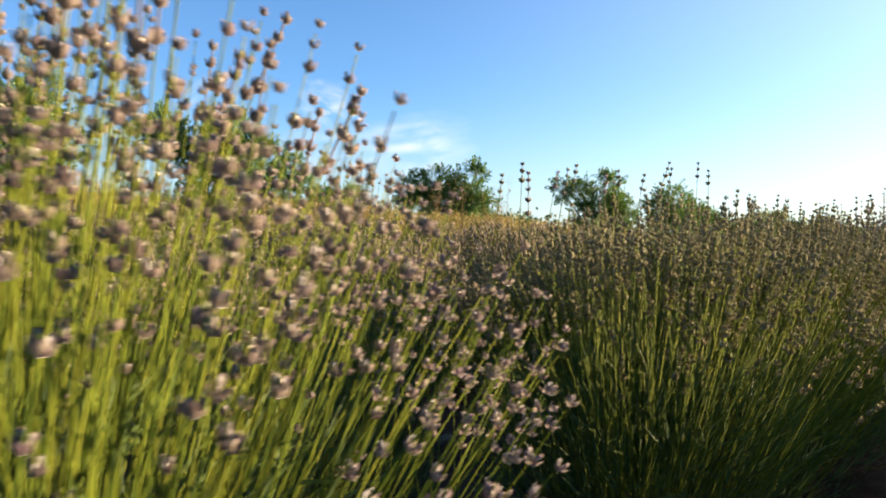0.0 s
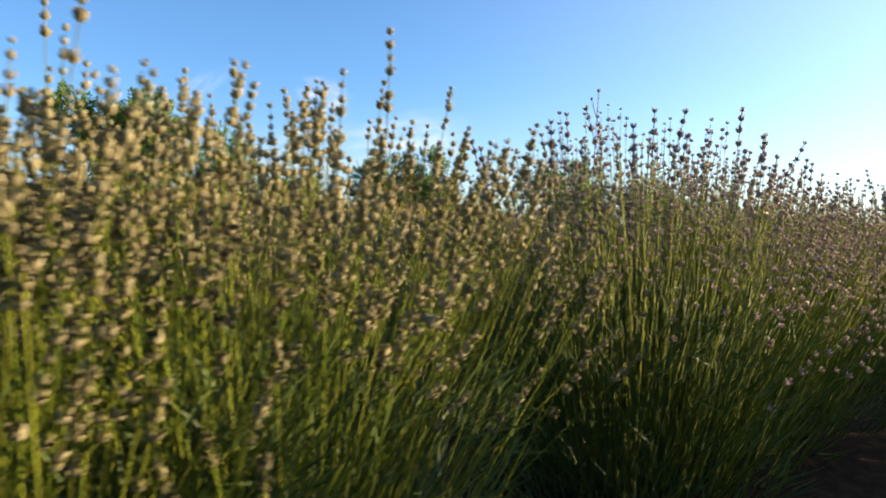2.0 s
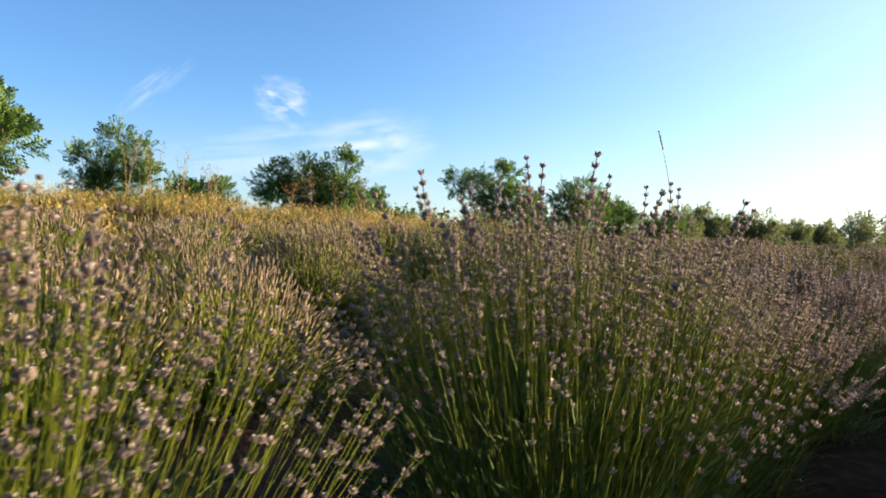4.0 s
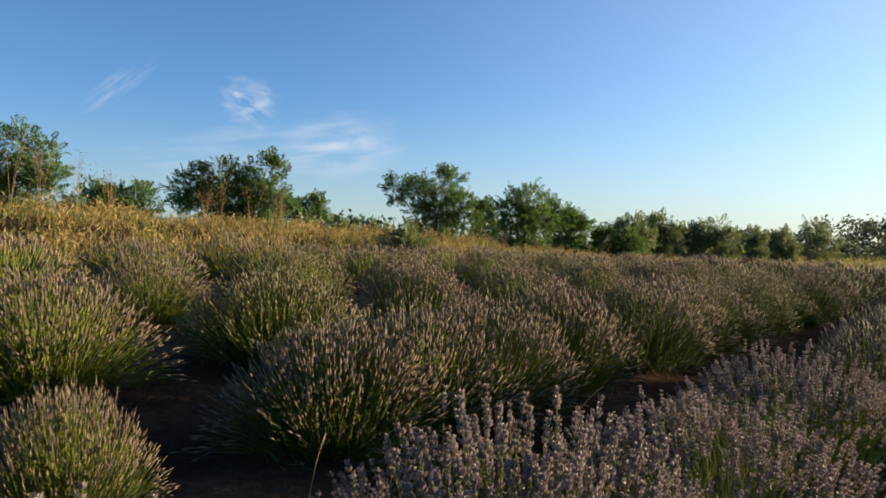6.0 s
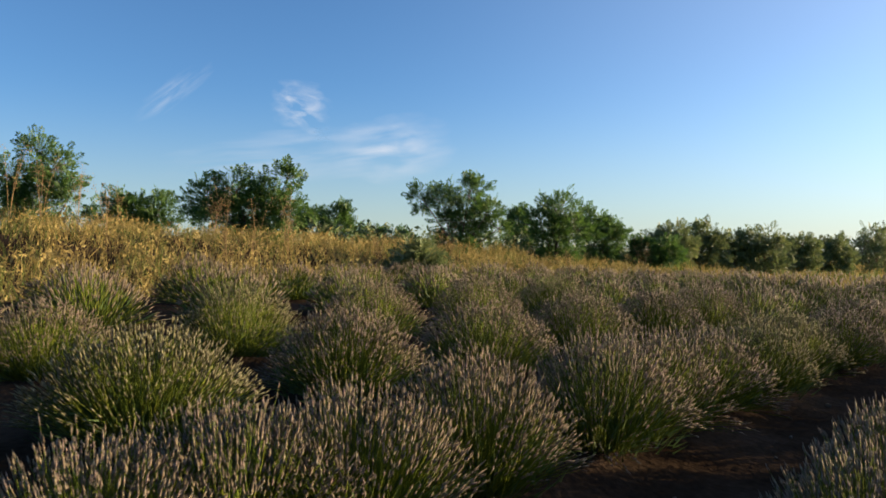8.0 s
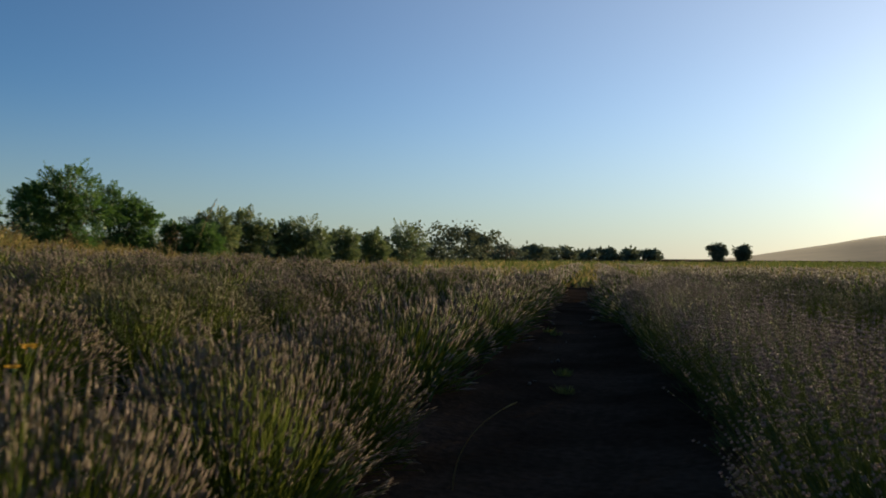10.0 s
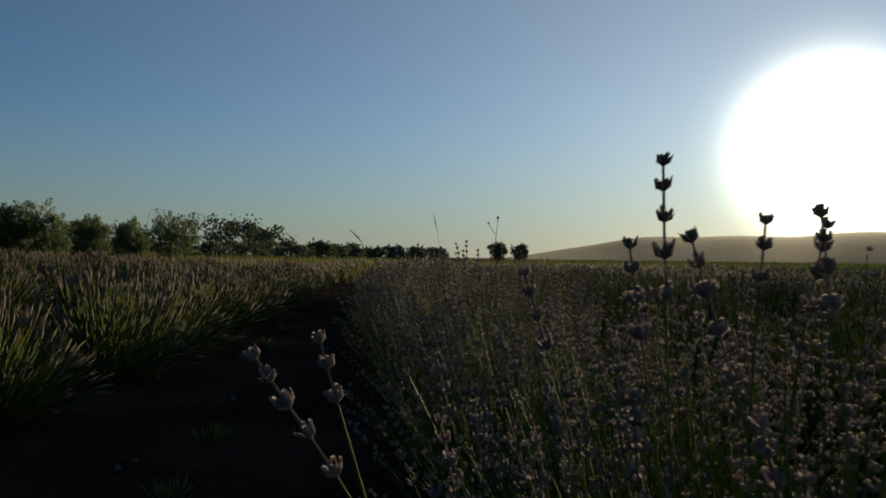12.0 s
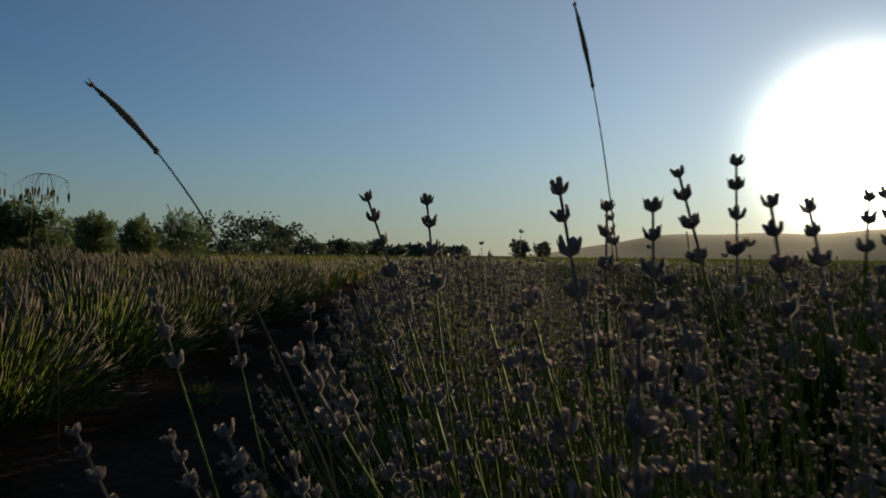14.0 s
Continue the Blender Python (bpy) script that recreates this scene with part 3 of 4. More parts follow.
# ---- trees ----
def tree_thing(name, x, y, lobes, seed, leaf=0.14, count=4300, mat=M_TREE, label="", trunk=0.06, across=(0.68, 0.73)):
    """A small tree: lobes are (sideways, height, radius); trunk, limbs to each lobe, and a crown of leaves in clumps."""
    lobes = list(lobes) + [(0.1, 0.5, 0.6 * max(r for *_, r in lobes)), (-0.3, 0.35, 0.5 * max(r for *_, r in lobes))]
    rs = np.random.default_rng(seed)
    z0 = float(land(x, y)) - 0.24
    ob = new(name)
    ob.location = (x, y, z0)
    tagged(ob, label, "tree" if name == "tree" else "shrub", group="trees along the bank")
    ax = np.array([across[0], across[1], 0])
    dep = np.array([-across[1], across[0], 0])
    centres = np.array([s * ax + rs.normal(0, 0.25) * r * dep + np.array([0, 0, h]) for s, h, r in lobes])
    paths, rads = [], []
    fork = np.array([0, 0, 0.3 * min(h for _, h, _ in lobes) + 0.1])
    for c in centres:
        mid = fork + (c - fork) * 0.5 + rs.normal(0, 0.08, 3)
        t = np.linspace(0, 1, 6)[:, None]
        paths.append((1 - t) ** 2 * fork + 2 * t * (1 - t) * mid + t ** 2 * c)
        rads.append(np.linspace(trunk * 0.65, trunk * 0.15, 6))
    for limb_path, limb_rad in zip(paths, rads):
        br = new("branch", soup("branch", [tubes(limb_path[None], limb_rad[None], 5)], M_BARK))
        br.parent = ob
    bole = tubes(np.array([[fork * s + rs.normal(0, 0.01, 3) * [1, 1, 0] for s in np.linspace(0, 1.05, 6)]]), np.linspace(trunk * 1.3, trunk * 0.8, 6)[None], 7)
    vol = np.array([r ** 2 for *_, r in lobes])
    at, way, twigs = [], [], []
    for c, v, (_, _, r) in zip(centres, vol / vol.sum(), lobes):
        tips = max(6, int(22 * r / 0.5))
        dirs = unit(rs.normal(0, 1, (tips, 3)) + [0, 0, 0.15])
        ends = c + dirs * r * (0.35 + 0.70 * rs.random((tips, 1)) + 0.34 * (rs.random((tips, 1)) > 0.82)) * [1, 1, 0.9]
        for e, dd in zip(ends, dirs):
            m = max(3, int(count * v / tips / 2.5))
            q = e + rs.normal(0, 1, (m, 3)) * r * 0.19 * [1, 1, 0.85]
            at.append(q)
            way.append(unit(q - c) + [0, 0, 0.15] + rs.normal(0, 0.45, (m, 3)))
            twigs.append(np.stack([c + (e - c) * s for s in (0, 0.5, 1.0)]))
    at, way = np.concatenate(at), np.concatenate(way)
    twig = tubes(np.array(twigs), np.full((len(twigs), 3), trunk * 0.12), 3)
    s = 1.75 * leaf * (0.6 + 0.7 * rs.random(len(at)))
    for nm, pieces, mt in (("trunk", [bole], M_BARK), ("twig_mass", [twig], M_BARK), ("crown", [scatter(*FEATHER, at, basis(way, rs.random(len(at)) * 6.28), s)], mat)):
        p = new(nm, soup(nm, pieces, mt))
        p.parent = ob
        if nm != "trunk":
            tagged(p, kind="stuff")
    return ob


T = "leafy green young tree standing in dry grass on the bank"
S = "dense green shrub growing in dry grass on the bank"
tree_thing("tree", -12.8, 1.9, [(-0.9, 1.7, 0.42), (-0.3, 1.4, 0.45), (0.35, 1.65, 0.42), (0.9, 1.15, 0.45), (0.2, 0.9, 0.55)], 1, label="spreading green young tree with an uneven crown on the bank")
tree_thing("tree", -13.4, -1.3, [(0, 1.9, 0.5), (-0.4, 1.5, 0.6), (0.4, 1.2, 0.5), (0, 0.8, 0.6)], 2, label=T)
tree_thing("tree", -19.5, 7.0, [(-0.1, 2.4, 0.42), (-0.6, 1.75, 0.5), (0.4, 2.0, 0.45), (0.75, 1.2, 0.5), (-0.9, 1.2, 0.5), (-0.2, 1.0, 0.7)], 3, label=T)
tree_thing("shrub", -21.0, 9.8, [(-0.7, 1.05, 0.5), (0, 1.2, 0.5), (0.7, 1.05, 0.5), (0, 0.7, 0.7)], 4, label=S)
tree_thing("tree", -15.75, 10.9, [(-1.15, 1.3, 0.45), (-0.9, 0.9, 0.5), (-0.45, 1.5, 0.48), (0.1, 1.2, 0.5), (0.82, 1.85, 0.38), (0.75, 1.1, 0.5), (-0.2, 0.8, 0.7)], 5, count=5200, label="bushy green tree with two crowns in dry grass")
tree_thing("tree", -15.2, 17.4, [(-1.1, 1.9, 0.35), (-0.5, 1.8, 0.5), (0.3, 2.0, 0.5), (0.9, 1.5, 0.45), (0.1, 1.2, 0.7), (1.2, 1.0, 0.35)], 6, label="spreading green tree with a branch reaching sideways")
tree_thing("shrub", -11.6, 12.6, [(0, 0.75, 0.42), (0.2, 0.45, 0.45)], 7, mat=M_TREE2, count=1200, label=S)
tree_thing("tree", -14.8, 21.4, [(-0.4, 1.4, 0.6), (0.2, 1.9, 0.6), (0.7, 1.3, 0.6), (0.1, 0.9, 0.8)], 8, label="rounded dense green tree on the bank")
tree_thing("tree", -15.2, 24.6, [(-0.4, 1.6, 0.5), (0.3, 1.4, 0.55), (0.1, 0.9, 0.7)], 9, label=T)
tree_thing("shrub", -14.0, 26.5, [(-0.4, 1.0, 0.5), (0.4, 0.9, 0.5)], 10, label=S)
tree_thing("tree", -20.5, 26.0, [(0, 2.0, 0.45), (0.1, 1.3, 0.5)], 11, label="slim small green tree behind the bank")
tree_thing("shrub", -21.0, 16.5, [(-0.5, 1.1, 0.55), (0.4, 1.2, 0.55)], 12, label=S)
tree_thing("shrub", -21.5, 19.5, [(-0.5, 0.8, 0.5), (0.5, 0.7, 0.5)], 13, label=S)
for i, (az, far, top, wide) in enumerate([(28.5, 33, 2.3, 1.4), (26.3, 35, 2.1, 1.2), (24.2, 35, 2.5, 1.6), (21.8, 40, 2.3, 1.2), (19.6, 44, 2.4, 1.2), (17.2, 48, 2.9, 2.2), (30.6, 31, 2.0, 1.4)]):
    x, y = 0.9 - far * math.sin(radians(az)), 2.5 + far * math.cos(radians(az))
    k = wide / 2
    tree_thing("tree", x, y, [(-k * 0.6, top * 0.65, k * 0.6), (0, top * 0.78, k * 0.65), (k * 0.6, top * 0.6, k * 0.6), (0, top * 0.4, k * 0.9)], 30 + i, count=2000, leaf=0.20, mat=M_TREE2, label="distant olive-green tree in the hedge line", across=(0.9, 0.4))

# distant woods, as one mass of leaf clumps
rs = np.random.default_rng(11)
at = []
for az, far, top, wide in [(15.5, 72, 3.9, 3.4), (14.2, 76, 4.0, 3.2), (13.0, 80, 4.2, 3.2), (11.8, 95, 3.4, 4), (10.4, 105, 3.2, 5), (8.8, 115, 3.0, 5), (7.2, 125, 3.2, 5), (6.0, 130, 3.0, 4),
                           (4.0, 190, 3.4, 5), (2.4, 210, 3.6, 5), (0.9, 220, 3.6, 7), (-0.8, 230, 3.6, 5), (19, 70, 3.2, 4), (22, 62, 2.6, 4), (25, 60, 2.4, 4)]:
    x, y = 1 - far * math.sin(radians(az)), 3 + far * math.cos(radians(az))
    c = np.array([x, y, float(land(x, y))])
    for _ in range(9):
        o = c + np.array([rs.normal(0, wide * 0.33), rs.normal(0, wide * 0.3), top * (0.08 + 0.72 * rs.random())])
        at.append(o + rs.normal(0, 1, (105, 3)) * [wide * 0.13, wide * 0.13, top * 0.09])
at = np.concatenate(at)
s = 0.42 * np.clip(np.linalg.norm(at[:, :2], axis=1) / 90, 0.6, 3.5) * (0.6 + 0.8 * rs.random(len(at)))
tagged(new("far_trees", soup("far_trees", [scatter(*KITE, at, basis(rs.normal(0, 1, (len(at), 3)), rs.random(len(at)) * 6.28), s)], M_FAR)), "distant dark treeline on the horizon", "trees", kind="stuff")

for az, far, top, label in ((-5.2, 300, 6.4, "tall rounded tree far off on the horizon"), (-6.9, 305, 5.6, "small rounded tree far off on the horizon")):
    k = top / 6.4
    tree_thing("tree", 1.4 - far * math.sin(radians(az)), 6 + far * math.cos(radians(az)), [(-1.5 * k, 4.2 * k, 1.5), (0.9 * k, 5.0 * k, 1.4), (0.2, 3.0 * k, 1.7), (1.6 * k, 3.4 * k, 1.2)], 70 + int(far), leaf=0.75, count=900, mat=M_FAR, label=label, trunk=0.22, across=(1, 0))

# low undergrowth below the hedge line
rs = np.random.default_rng(17)
n = 11000
y = 12 + 70 * rs.random(n)
x = edge_x(y) - 3.5 - 7 * rs.random(n) - 0.03 * y
tuft = np.array([noise.noise((p * 0.5, q * 0.5, 9)) for p, q in zip(x, y)])
at = np.stack([x, y, land(x, y) + (0.15 + 0.95 * rs.random(n)) * np.clip(0.7 + 0.9 * tuft, 0.1, 1.4)], 1)
sz = 0.13 * (0.6 + 0.8 * rs.random(n)) * (1 + y / 60)
tagged(new("undergrowth", soup("undergrowth", [scatter(*KITE, at, basis(rs.normal(0, 1, (n, 3)), rs.random(n) * 6.28), sz)], M_TREE2)), "low olive-green undergrowth along the hedge line", "shrubs", kind="stuff")

# far hill under the sun
hv, hf = [], []
azs = np.linspace(-8, 75, 84)
for i, az in enumerate(azs):
    crest = 27.5 * smooth(4, 20, az) * (1 + 0.12 * math.sin(az * 0.21) + 0.04 * math.sin(az * 0.9)) + 0.5
    for far, h in ((500, -1), (620, 0.45 * crest), (720, 0.8 * crest), (800, crest), (1100, crest * 0.9), (1500, -2)):
        hv.append((far * math.sin(radians(az)), far * math.cos(radians(az)), h))
for i in range(len(azs) - 1):
    for j in range(5):
        p = i * 6 + j
        hf += [(p, p + 6, p + 7), (p, p + 7, p + 1)]
tagged(new("hill", soup("hill", [(np.array(hv), np.array(hf))], M_HILL)), "long low hill on the horizon", "hill", kind="structure")


# ---- clouds ----
def cloud(az, el, wide, tall, tilt, seed, dense):
    """A thin wisp far off in the sky."""
    m = bpy.data.materials.new("cloud_vapour")
    m.use_nodes = True
    n, l = m.node_tree.nodes, m.node_tree.links
    n.remove(n["Principled BSDF"])
    tc, tex, grad, ramp, mul = (n.new("ShaderNode" + k) for k in ("TexCoord", "TexNoise", "TexGradient", "ValToRGB", "Math"))
    stretch = n.new("ShaderNodeMapping")
    stretch.inputs["Scale"].default_value, stretch.inputs["Location"].default_value = (0.9, 1.5, 1), (seed, seed * 2, 0)
    tex.inputs["Scale"].default_value, tex.inputs["Detail"].default_value, tex.inputs["Distortion"].default_value = 1.4, 4.5, 0.4
    l.new(tc.outputs["Object"], stretch.inputs["Vector"])
    l.new(stretch.outputs[0], tex.inputs["Vector"])
    grad.gradient_type = "SPHERICAL"
    warp, off = n.new("ShaderNodeTexNoise"), n.new("ShaderNodeMix")
    off.data_type, off.blend_type, off.clamp_factor = "RGBA", "LINEAR_LIGHT", False
    warp.inputs["Scale"].default_value, warp.inputs["Detail"].default_value = 1.3, 4
    l.new(stretch.outputs[0], warp.inputs["Vector"])
    off.inputs["Factor"].default_value = 0.55
    l.new(tc.outputs["Object"], off.inputs[6])
    l.new(warp.outputs["Color"], off.inputs[7])
    l.new(off.outputs[2], grad.inputs["Vector"])
    ramp.color_ramp.elements[0].position, ramp.color_ramp.elements[1].position = 0.40, 0.75
    l.new(tex.outputs["Fac"], ramp.inputs["Fac"])
    mul.operation = "MULTIPLY"
    l.new(ramp.outputs["Color"], mul.inputs[0])
    l.new(grad.outputs["Fac"], mul.inputs[1])
    more = n.new("ShaderNodeMath")
    more.operation, more.inputs[1].default_value, more.use_clamp = "MULTIPLY", dense, True
    l.new(mul.outputs[0], more.inputs[0])
    # emission stands for the sunlight on the vapour
    em, tr, mix = n.new("ShaderNodeEmission"), n.new("ShaderNodeBsdfTransparent"), n.new("ShaderNodeMixShader")
    em.inputs["Color"].default_value, em.inputs["Strength"].default_value = (0.82, 0.89, 1.0, 1), 0.35
    l.new(more.outputs[0], mix.inputs["Fac"])
    l.new(tr.outputs[0], mix.inputs[1])
    l.new(em.outputs[0], mix.inputs[2])
    l.new(mix.outputs[0], n["Material Output"].inputs["Surface"])
    bm = bmesh.new()
    bmesh.ops.create_grid(bm, x_segments=12, y_segments=8, size=1)
    for v in bm.verts:
        v.co.z = 0.08 * (v.co.x ** 2 + v.co.y ** 2)
    me = bpy.data.meshes.new("cloud")
    bm.to_mesh(me)
    bm.free()
    me.materials.append(m)
    far = 1800
    a, e = radians(az), radians(el)
    place = Vector((-math.sin(a) * math.cos(e), math.cos(a) * math.cos(e), math.sin(e))) * far
    ob = new("cloud", me)
    ob.matrix_world = look(place, (0, 0, 1), tilt) @ Matrix.Diagonal((far * math.tan(radians(wide / 2)), far * math.tan(radians(tall / 2)), 20, 1))
    return tagged(ob, "thin white wisp of cloud in blue sky", "cloud", group="wispy clouds", kind="structure")


cloud(58.3, 11.3, 4.8, 4.2, 10, 3.3, 1.15)
cloud(51.6, 8.5, 11, 5.6, -6, 2.2, 0.85)
cloud(60.0, 7.4, 18, 4.5, -6, 5.2, 0.6)
cloud(67.6, 12.0, 7.0, 1.9, -40, 9.4, 0.42)


# ---- weeds and single grasses ----
def curve_points(a, b, c, k=9):
    t = np.linspace(0, 1, k)[:, None]
    return (1 - t) ** 2 * np.array(a) + 2 * t * (1 - t) * np.array(b) + t ** 2 * np.array(c)


def lathe(path, radii, sides=7):
    return tubes(np.array(path)[None], np.array(radii)[None], sides)


def grass_stalk(name, root, bend, tip, head, label, thick=0.0011, plump=0.0032, mat=M_STALK):
    """A bowed stalk with a narrow, bristly seed head."""
    root, bend, tip = (np.array(v, float) for v in (root, bend, tip))
    ob = new(name)
    ob.location = root
    tagged(ob, label, "grass")
    pts = curve_points((0, 0, 0), bend - root, tip - root, 40)
    run = np.concatenate([[0], np.cumsum(np.linalg.norm(np.diff(pts, axis=0), axis=1))])
    cut = int(np.searchsorted(run, run[-1] - head))
    p = new("stem", soup("stem", [lathe(pts[: cut + 2], np.linspace(thick * 1.5, thick * 0.6, cut + 2), 5)], mat))
    p.parent = ob
    ear = pts[cut:]
    u = np.linspace(0, 1, len(ear))
    rad = plump * np.clip(np.sin(np.pi * (0.08 + 0.90 * u)) ** 0.5, 0.12, 1) * (1 + 0.18 * np.cos(np.arange(len(ear)) * 2.6))
    rs = np.random.default_rng(int(abs(tip[0]) * 1000))
    n = 90
    at = ear[rs.integers(0, len(ear), n)]
    way = np.repeat(unit((ear[-1] - ear[0])[None]), n, 0) + rs.normal(0, 0.35, (n, 3))
    w = np.full(n, plump * 0.8)
    bristles = scatter(*SPINDLE, at + unit(rs.normal(0, 1, (n, 3))) * plump * 0.7, basis(way), np.stack([w * 0.5, w * 0.5, w * 2.4], 1))
    h = new("seed_head", soup("seed_head", [lathe(ear, rad, 7), bristles], mat))
    h.parent = ob
    return ob


grass_stalk("grass_stalk", (1.40, 8.85, 0.05), (1.284, 8.85, 0.625), (1.126, 8.859, 0.748), 0.060, "thin brown grass stalk arching over lavender, narrow seed head", thick=0.0008, plump=0.0021)
grass_stalk("grass_stalk", (1.47, 8.91, 0.05), (1.457, 8.90, 0.64), (1.408, 8.896, 0.808), 0.052, "slender upright grass stalk with a long thin seed head", thick=0.0006, plump=0.0015)


def oat_grass(x, y, top, lean, seed):
    """A tall stalk that bows over, with spikelets hanging from hair-thin threads."""
    rs = np.random.default_rng(seed)
    z = float(land(x, y))
    ob = new("oat_grass")
    ob.location = (x, y, z)
    tagged(ob, "tall dry oat grass with hanging brown spikelets", "grass", group="oat grasses above the rows")
    rise = curve_points((0, 0, 0), (0.02 * lean, 0, 0.98 * (top - z)), (0.07 * lean, 0.02, top - z), 16)
    bow = curve_points(rise[-1], rise[-1] + [0.07 * lean, 0.01, 0.014], rise[-1] + [0.15 * lean, 0.03, -0.025], 10)
    line = np.concatenate([rise, bow[1:]])
    p = new("stem", soup("stem", [lathe(line, np.linspace(0.0018, 0.0006, len(line)), 5)], M_STALK))
    p.parent = ob
    for i in range(9):
        foot = line[-1 - i] + rs.normal(0, 0.012, 3) * [1, 1, 0]
        low = foot + [rs.normal(0, 0.008), rs.normal(0, 0.008), -0.035 - 0.03 * rs.random()]
        thread = lathe(curve_points(line[-1 - i], foot + [0, 0, 0.01], low, 5), np.full(5, 0.0005), 3)
        ear = lathe([low - [0, 0, q * 0.034] for q in (0, 0.25, 0.6, 1.0)], [0.0008, 0.0036, 0.0030, 0.0004], 5)
        h = new("spikelet", soup("spikelet", [thread, ear], M_STALK))
        h.parent = ob


oat_grass(-0.36, 10.84, 0.93, 0.9, 3)
oat_grass(0.08, 10.80, 0.90, -0.8, 5)
oat_grass(-0.16, 11.0, 0.92, 0.6, 8)
for x, y, h, lx, ly in [(0.12, 5.6, 0.95, 0.10, 0.1), (0.30, 0.95, 0.92, -0.10, 0.05), (-1.2, 8.8, 0.9, 0.05, 0.1), (0.72, 5.25, 0.36, 0.16, -0.1), (0.62, 4.55, 0.33, -0.14, -0.12), (-0.45, 3.0, 0.4, 0.15, 0.05), (-0.5, 1.9, 0.38, -0.1, 0.15), (0.75, 6.4, 0.30, 0.2, 0.1)]:
    x = row_x(x, y)
    z = float(land(x, y))
    grass_stalk("dry_grass_stalk", (x, y, z), (x, y, z + h * 0.7), (x + lx, y + ly, z + h), 0.05, "bent straw-coloured dry grass stalk on the field soil", mat=M_DRY, plump=0.0024)


def branched_weed(x, y, top, lean, seed, label, mat=M_STALK):
    """A wiry weed whose few branches end in round seed pods."""
    rs = np.random.default_rng(seed)
    z = float(land(x, y))
    ob = new("branched_weed")
    ob.location = (x, y, z)
    tagged(ob, label, "weed")
    tip = np.array([lean[0], lean[1], top - z])
    main = curve_points((0, 0, 0), tip * [0.3, 0.3, 0.6], tip, 14)
    st = new("stem", soup("stem", [lathe(main, np.linspace(0.0018, 0.0008, 14), 5)], mat))
    st.parent = ob
    for i in [13] + list(range(6, 13)):
        base = main[i]
        out = base + np.array([rs.normal(0, 0.012), rs.normal(0, 0.012), 0.014 + 0.02 * rs.random()]) if i < 13 else base
        if i < 13:
            br = new("branch", soup("branch", [lathe(curve_points(base, (base + out) / 2 + [0, 0, -0.006], out, 5), np.full(5, 0.0008), 4)], mat))
            br.parent = ob
        r = 0.0030 * (0.7 + 0.6 * rs.random())
        pod = lathe([out + np.array([0, 0, q * r]) for q in (-1.2, -0.8, 0.0, 0.8, 1.3)], [r * 0.15, r * 0.7, r, r * 0.8, r * 0.3], 8)
        pd = new("seed_pod", soup("seed_pod", [pod], mat))
        pd.parent = ob
    return ob


branched_weed(1.545, 8.42, 0.775, (0.045, 0.015), 4, "wiry brown weed with small round seed pods among lavender")
branched_weed(0.575, -1.475, 0.79, (0.02, 0.03), 6, "reddish-brown dry weed rising above the lavender", M_RUST)
branched_weed(-0.06, 8.2, 0.74, (-0.04, 0.05), 9, "wiry brown weed with small round seed pods among lavender")


def wild_flower(root, tips, petal, size, label):
    """A thin branched herb: a stem to each blossom, narrow leaves, and petals round a small boss."""
    root = np.array(root, float)
    ob = new("wild_flower")
    ob.location = root
    tagged(ob, label, "flower")
    tv, tf = KITE
    for tip in tips:
        tip = np.array(tip, float) - root
        line = curve_points((0, 0, 0), tip * [0.15, 0.15, 0.6], tip, 8)
        st = new("stem", soup("stem", [lathe(line, np.linspace(0.0014, 0.0008, 8), 5)], M_STEM))
        st.parent = ob
        a = np.arange(9) * 2 * np.pi / 9
        way = np.stack([np.cos(a), np.sin(a), np.full(9, 0.45)], 1)
        wide = np.full(9, size)
        bl = new("blossom", soup("blossom", [scatter(tv, tf, np.repeat(tip[None], 9, 0), basis(way), np.stack([wide * 0.9, wide, wide], 1))], petal))
        bl.parent = ob
        boss = new("boss", soup("boss", [lathe([tip + [0, 0, q * size] for q in (-0.45, -0.2, 0.1, 0.3)], [size * 0.06, size * 0.28, size * 0.26, size * 0.08], 7)], M_LEAF))
        boss.parent = bl
        k = np.array([2, 3, 4, 5])
        lf = new("leaf", soup("leaf", [scatter(tv, tf, line[k], basis(np.stack([np.cos(k * 2.1), np.sin(k * 2.1), 0.7 + 0 * k], 1)), np.stack([0.010 + 0 * k, 0.01 + 0 * k, 0.045 + 0 * k], 1))], M_LEAF))
        lf.parent = ob
    return ob


wild_flower((0.90, -0.05, 0.0), [(0.893, -0.06, 0.265), (0.915, -0.02, 0.225)], M_VIOLET, 0.014, "slender herb with blue-violet blossoms in the furrow")
wild_flower((0.26, 4.84, 0.05), [(0.289, 4.84, 0.665), (0.25, 4.88, 0.655), (0.30, 4.80, 0.64), (0.24, 4.79, 0.635)], M_YELLOW, 0.013, "wild herb with orange-yellow blossoms growing through lavender")


def weed_tuft(x, y, tall, seed, mat, label, name="weed_tuft"):
    rs = np.random.default_rng(seed)
    n = 60
    a, r = rs.random(n) * 6.28, rs.random(n) * 0.05
    at = np.stack([r * np.cos(a), r * np.sin(a), np.zeros(n)], 1)
    d = np.stack([np.cos(a) * 0.55, np.sin(a) * 0.55, np.ones(n)], 1) + rs.normal(0, 0.25, (n, 3))
    h = tall * (0.4 + 0.7 * rs.random(n))
    ob = new(name, soup(name, [scatter(*KITE, at, basis(d, rs.random(n) * 6.28), np.stack([h * 0.22, h * 0.22, h], 1))], mat))
    ob.location = (x, y, float(land(x, y)) + 0.0)
    return tagged(ob, label, "weed", group="weeds on the soil")


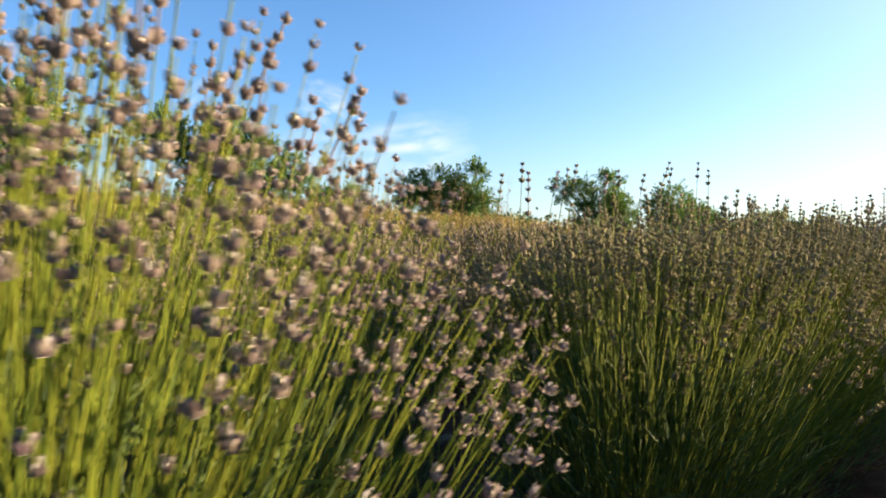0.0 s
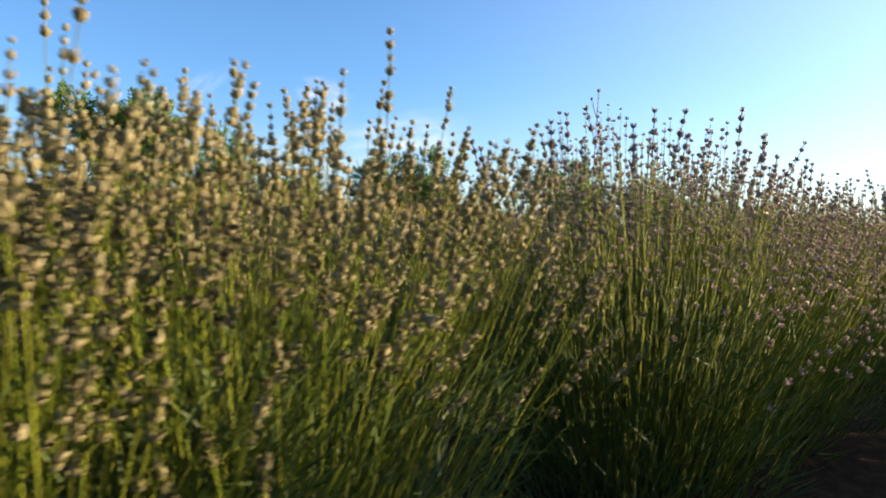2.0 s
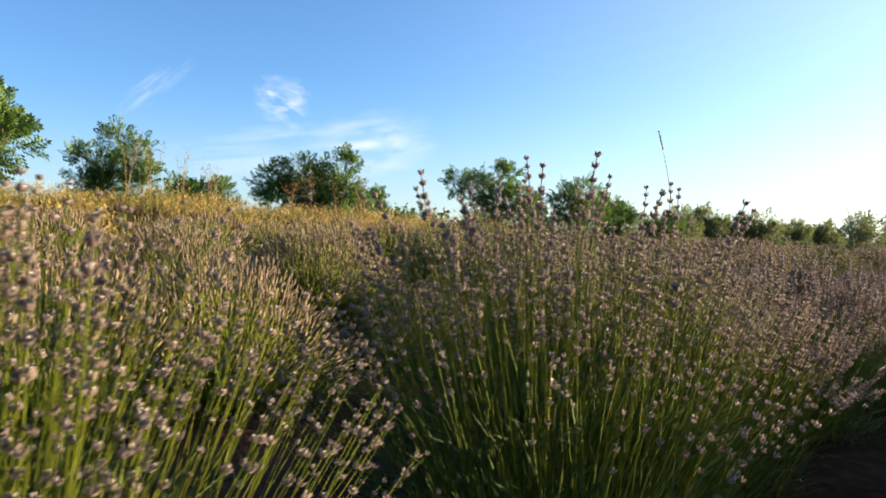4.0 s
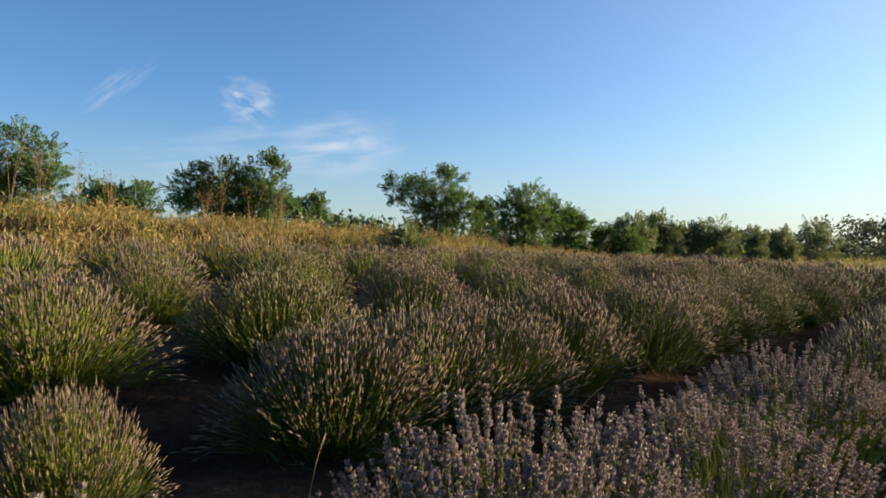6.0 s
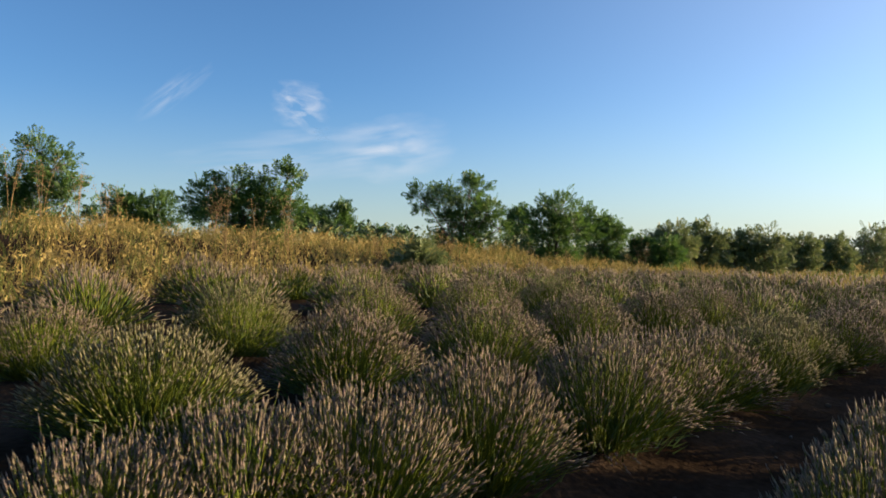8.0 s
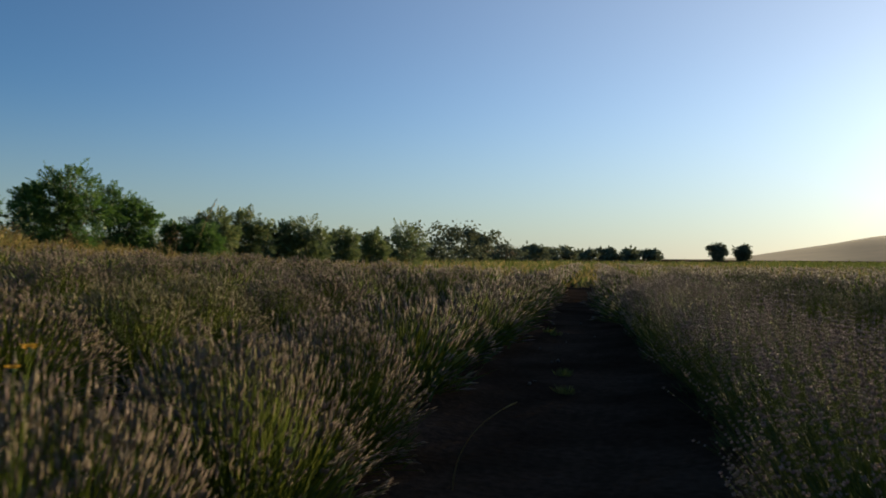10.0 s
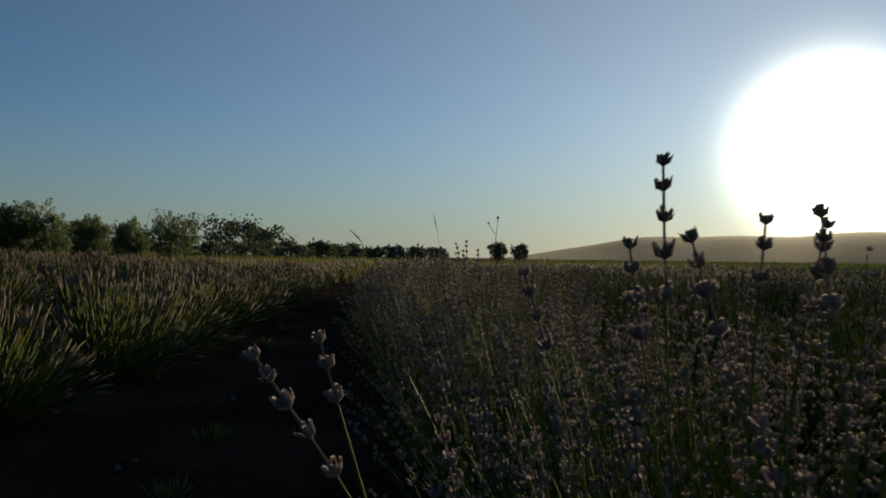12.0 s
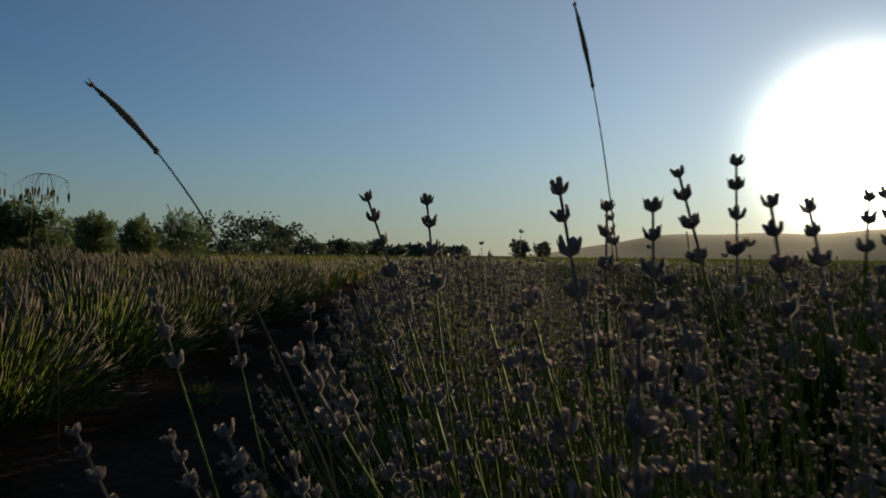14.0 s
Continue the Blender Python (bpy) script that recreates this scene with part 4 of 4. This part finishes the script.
for i in range(26):
    row = random.choice([0.97, 0.97, -0.53, -0.53, -2.03, 2.47])
    y = random.uniform(0.6, 12)
    weed_tuft(row_x(row + random.uniform(-0.22, 0.22), y), y, random.uniform(0.05, 0.11), 400 + i, M_GRASS, "small green weed growing in the furrow")

# loose stones in the furrows
rs = np.random.default_rng(21)
n = 110
at = np.stack([rs.choice([0.97, -0.53, -2.03], n) + rs.normal(0, 0.2, n), rs.random(n) * 16 - 3, np.zeros(n)], 1)
at[:, 0] = row_x(at[:, 0], at[:, 1])
at[:, 2] = land(at[:, 0], at[:, 1]) + 0.012
sz = 0.012 + 0.03 * rs.random(n) ** 3
ICO = bmesh.new()
bmesh.ops.create_icosphere(ICO, subdivisions=1, radius=1)
iv, jf = np.array([v.co[:] for v in ICO.verts]), np.array([[v.index for v in f.verts] for f in ICO.faces])
ICO.free()
iv = iv * (1 + 0.2 * np.sin(np.arange(len(iv)) * 2.3))[:, None]
tagged(new("pebbles", soup("pebbles", [scatter(iv, jf, at, basis(rs.normal(0, 1, (n, 3))), np.stack([sz, sz * 0.8, sz * 0.6], 1))], M_STONE)), "small pale stones scattered on the soil", "stones", kind="stuff")


# tall dead weeds on the bank
def dead_weed(x, y, tall, seed):
    rs = np.random.default_rng(seed)
    ob = new("dead_weed")
    ob.location = (x, y, float(land(x, y)))
    tagged(ob, "tall brown dead weed standing in dry grass", "weed", group="dead weeds on the bank")
    stems_, seeds = [], []
    for _ in range(rs.integers(3, 6)):
        tip = np.array([rs.normal(0, 0.14), rs.normal(0, 0.14), tall * (0.7 + 0.4 * rs.random())])
        p = curve_points((0, 0, 0), tip * [0.2, 0.2, 0.6], tip, 6)
        stems_.append(p)
        for q in (3, 4, 5):
            seeds.append(p[q] + rs.normal(0, 1, (10, 3)) * [0.05, 0.05, 0.07])
    k = new("stalk", soup("stalk", [tubes(np.array(stems_), np.tile(np.linspace(0.0055, 0.0025, 6), (len(stems_), 1)), 4)], M_STALK))
    k.parent = ob
    seeds = np.concatenate(seeds)
    w = 0.014 + 0.016 * rs.random(len(seeds))
    h = new("seed_spray", soup("seed_spray", [scatter(*SPINDLE, seeds, basis(rs.normal(0, 1, (len(seeds), 3))), w)], M_STALK))
    tagged(h, kind="stuff")
    h.parent = ob


for i in range(22):
    y = random.uniform(-4, 30)
    dead_weed(float(edge_x(y)) - random.uniform(0.3, 4.5), y, random.uniform(0.6, 1.15), 500 + i)
for i, (x, y, tall) in enumerate([(-12.6, 8.6, 1.5), (-12.3, 9.1, 1.25), (-12.1, 9.7, 1.4), (-12.7, 10.2, 1.2), (-14.2, 5.2, 1.6), (-14.5, 5.8, 1.35), (-14.0, 6.3, 1.2), (-15.0, 7.4, 1.1), (-11.6, 11.6, 0.9)]):
    dead_weed(x, y, tall, 560 + i)
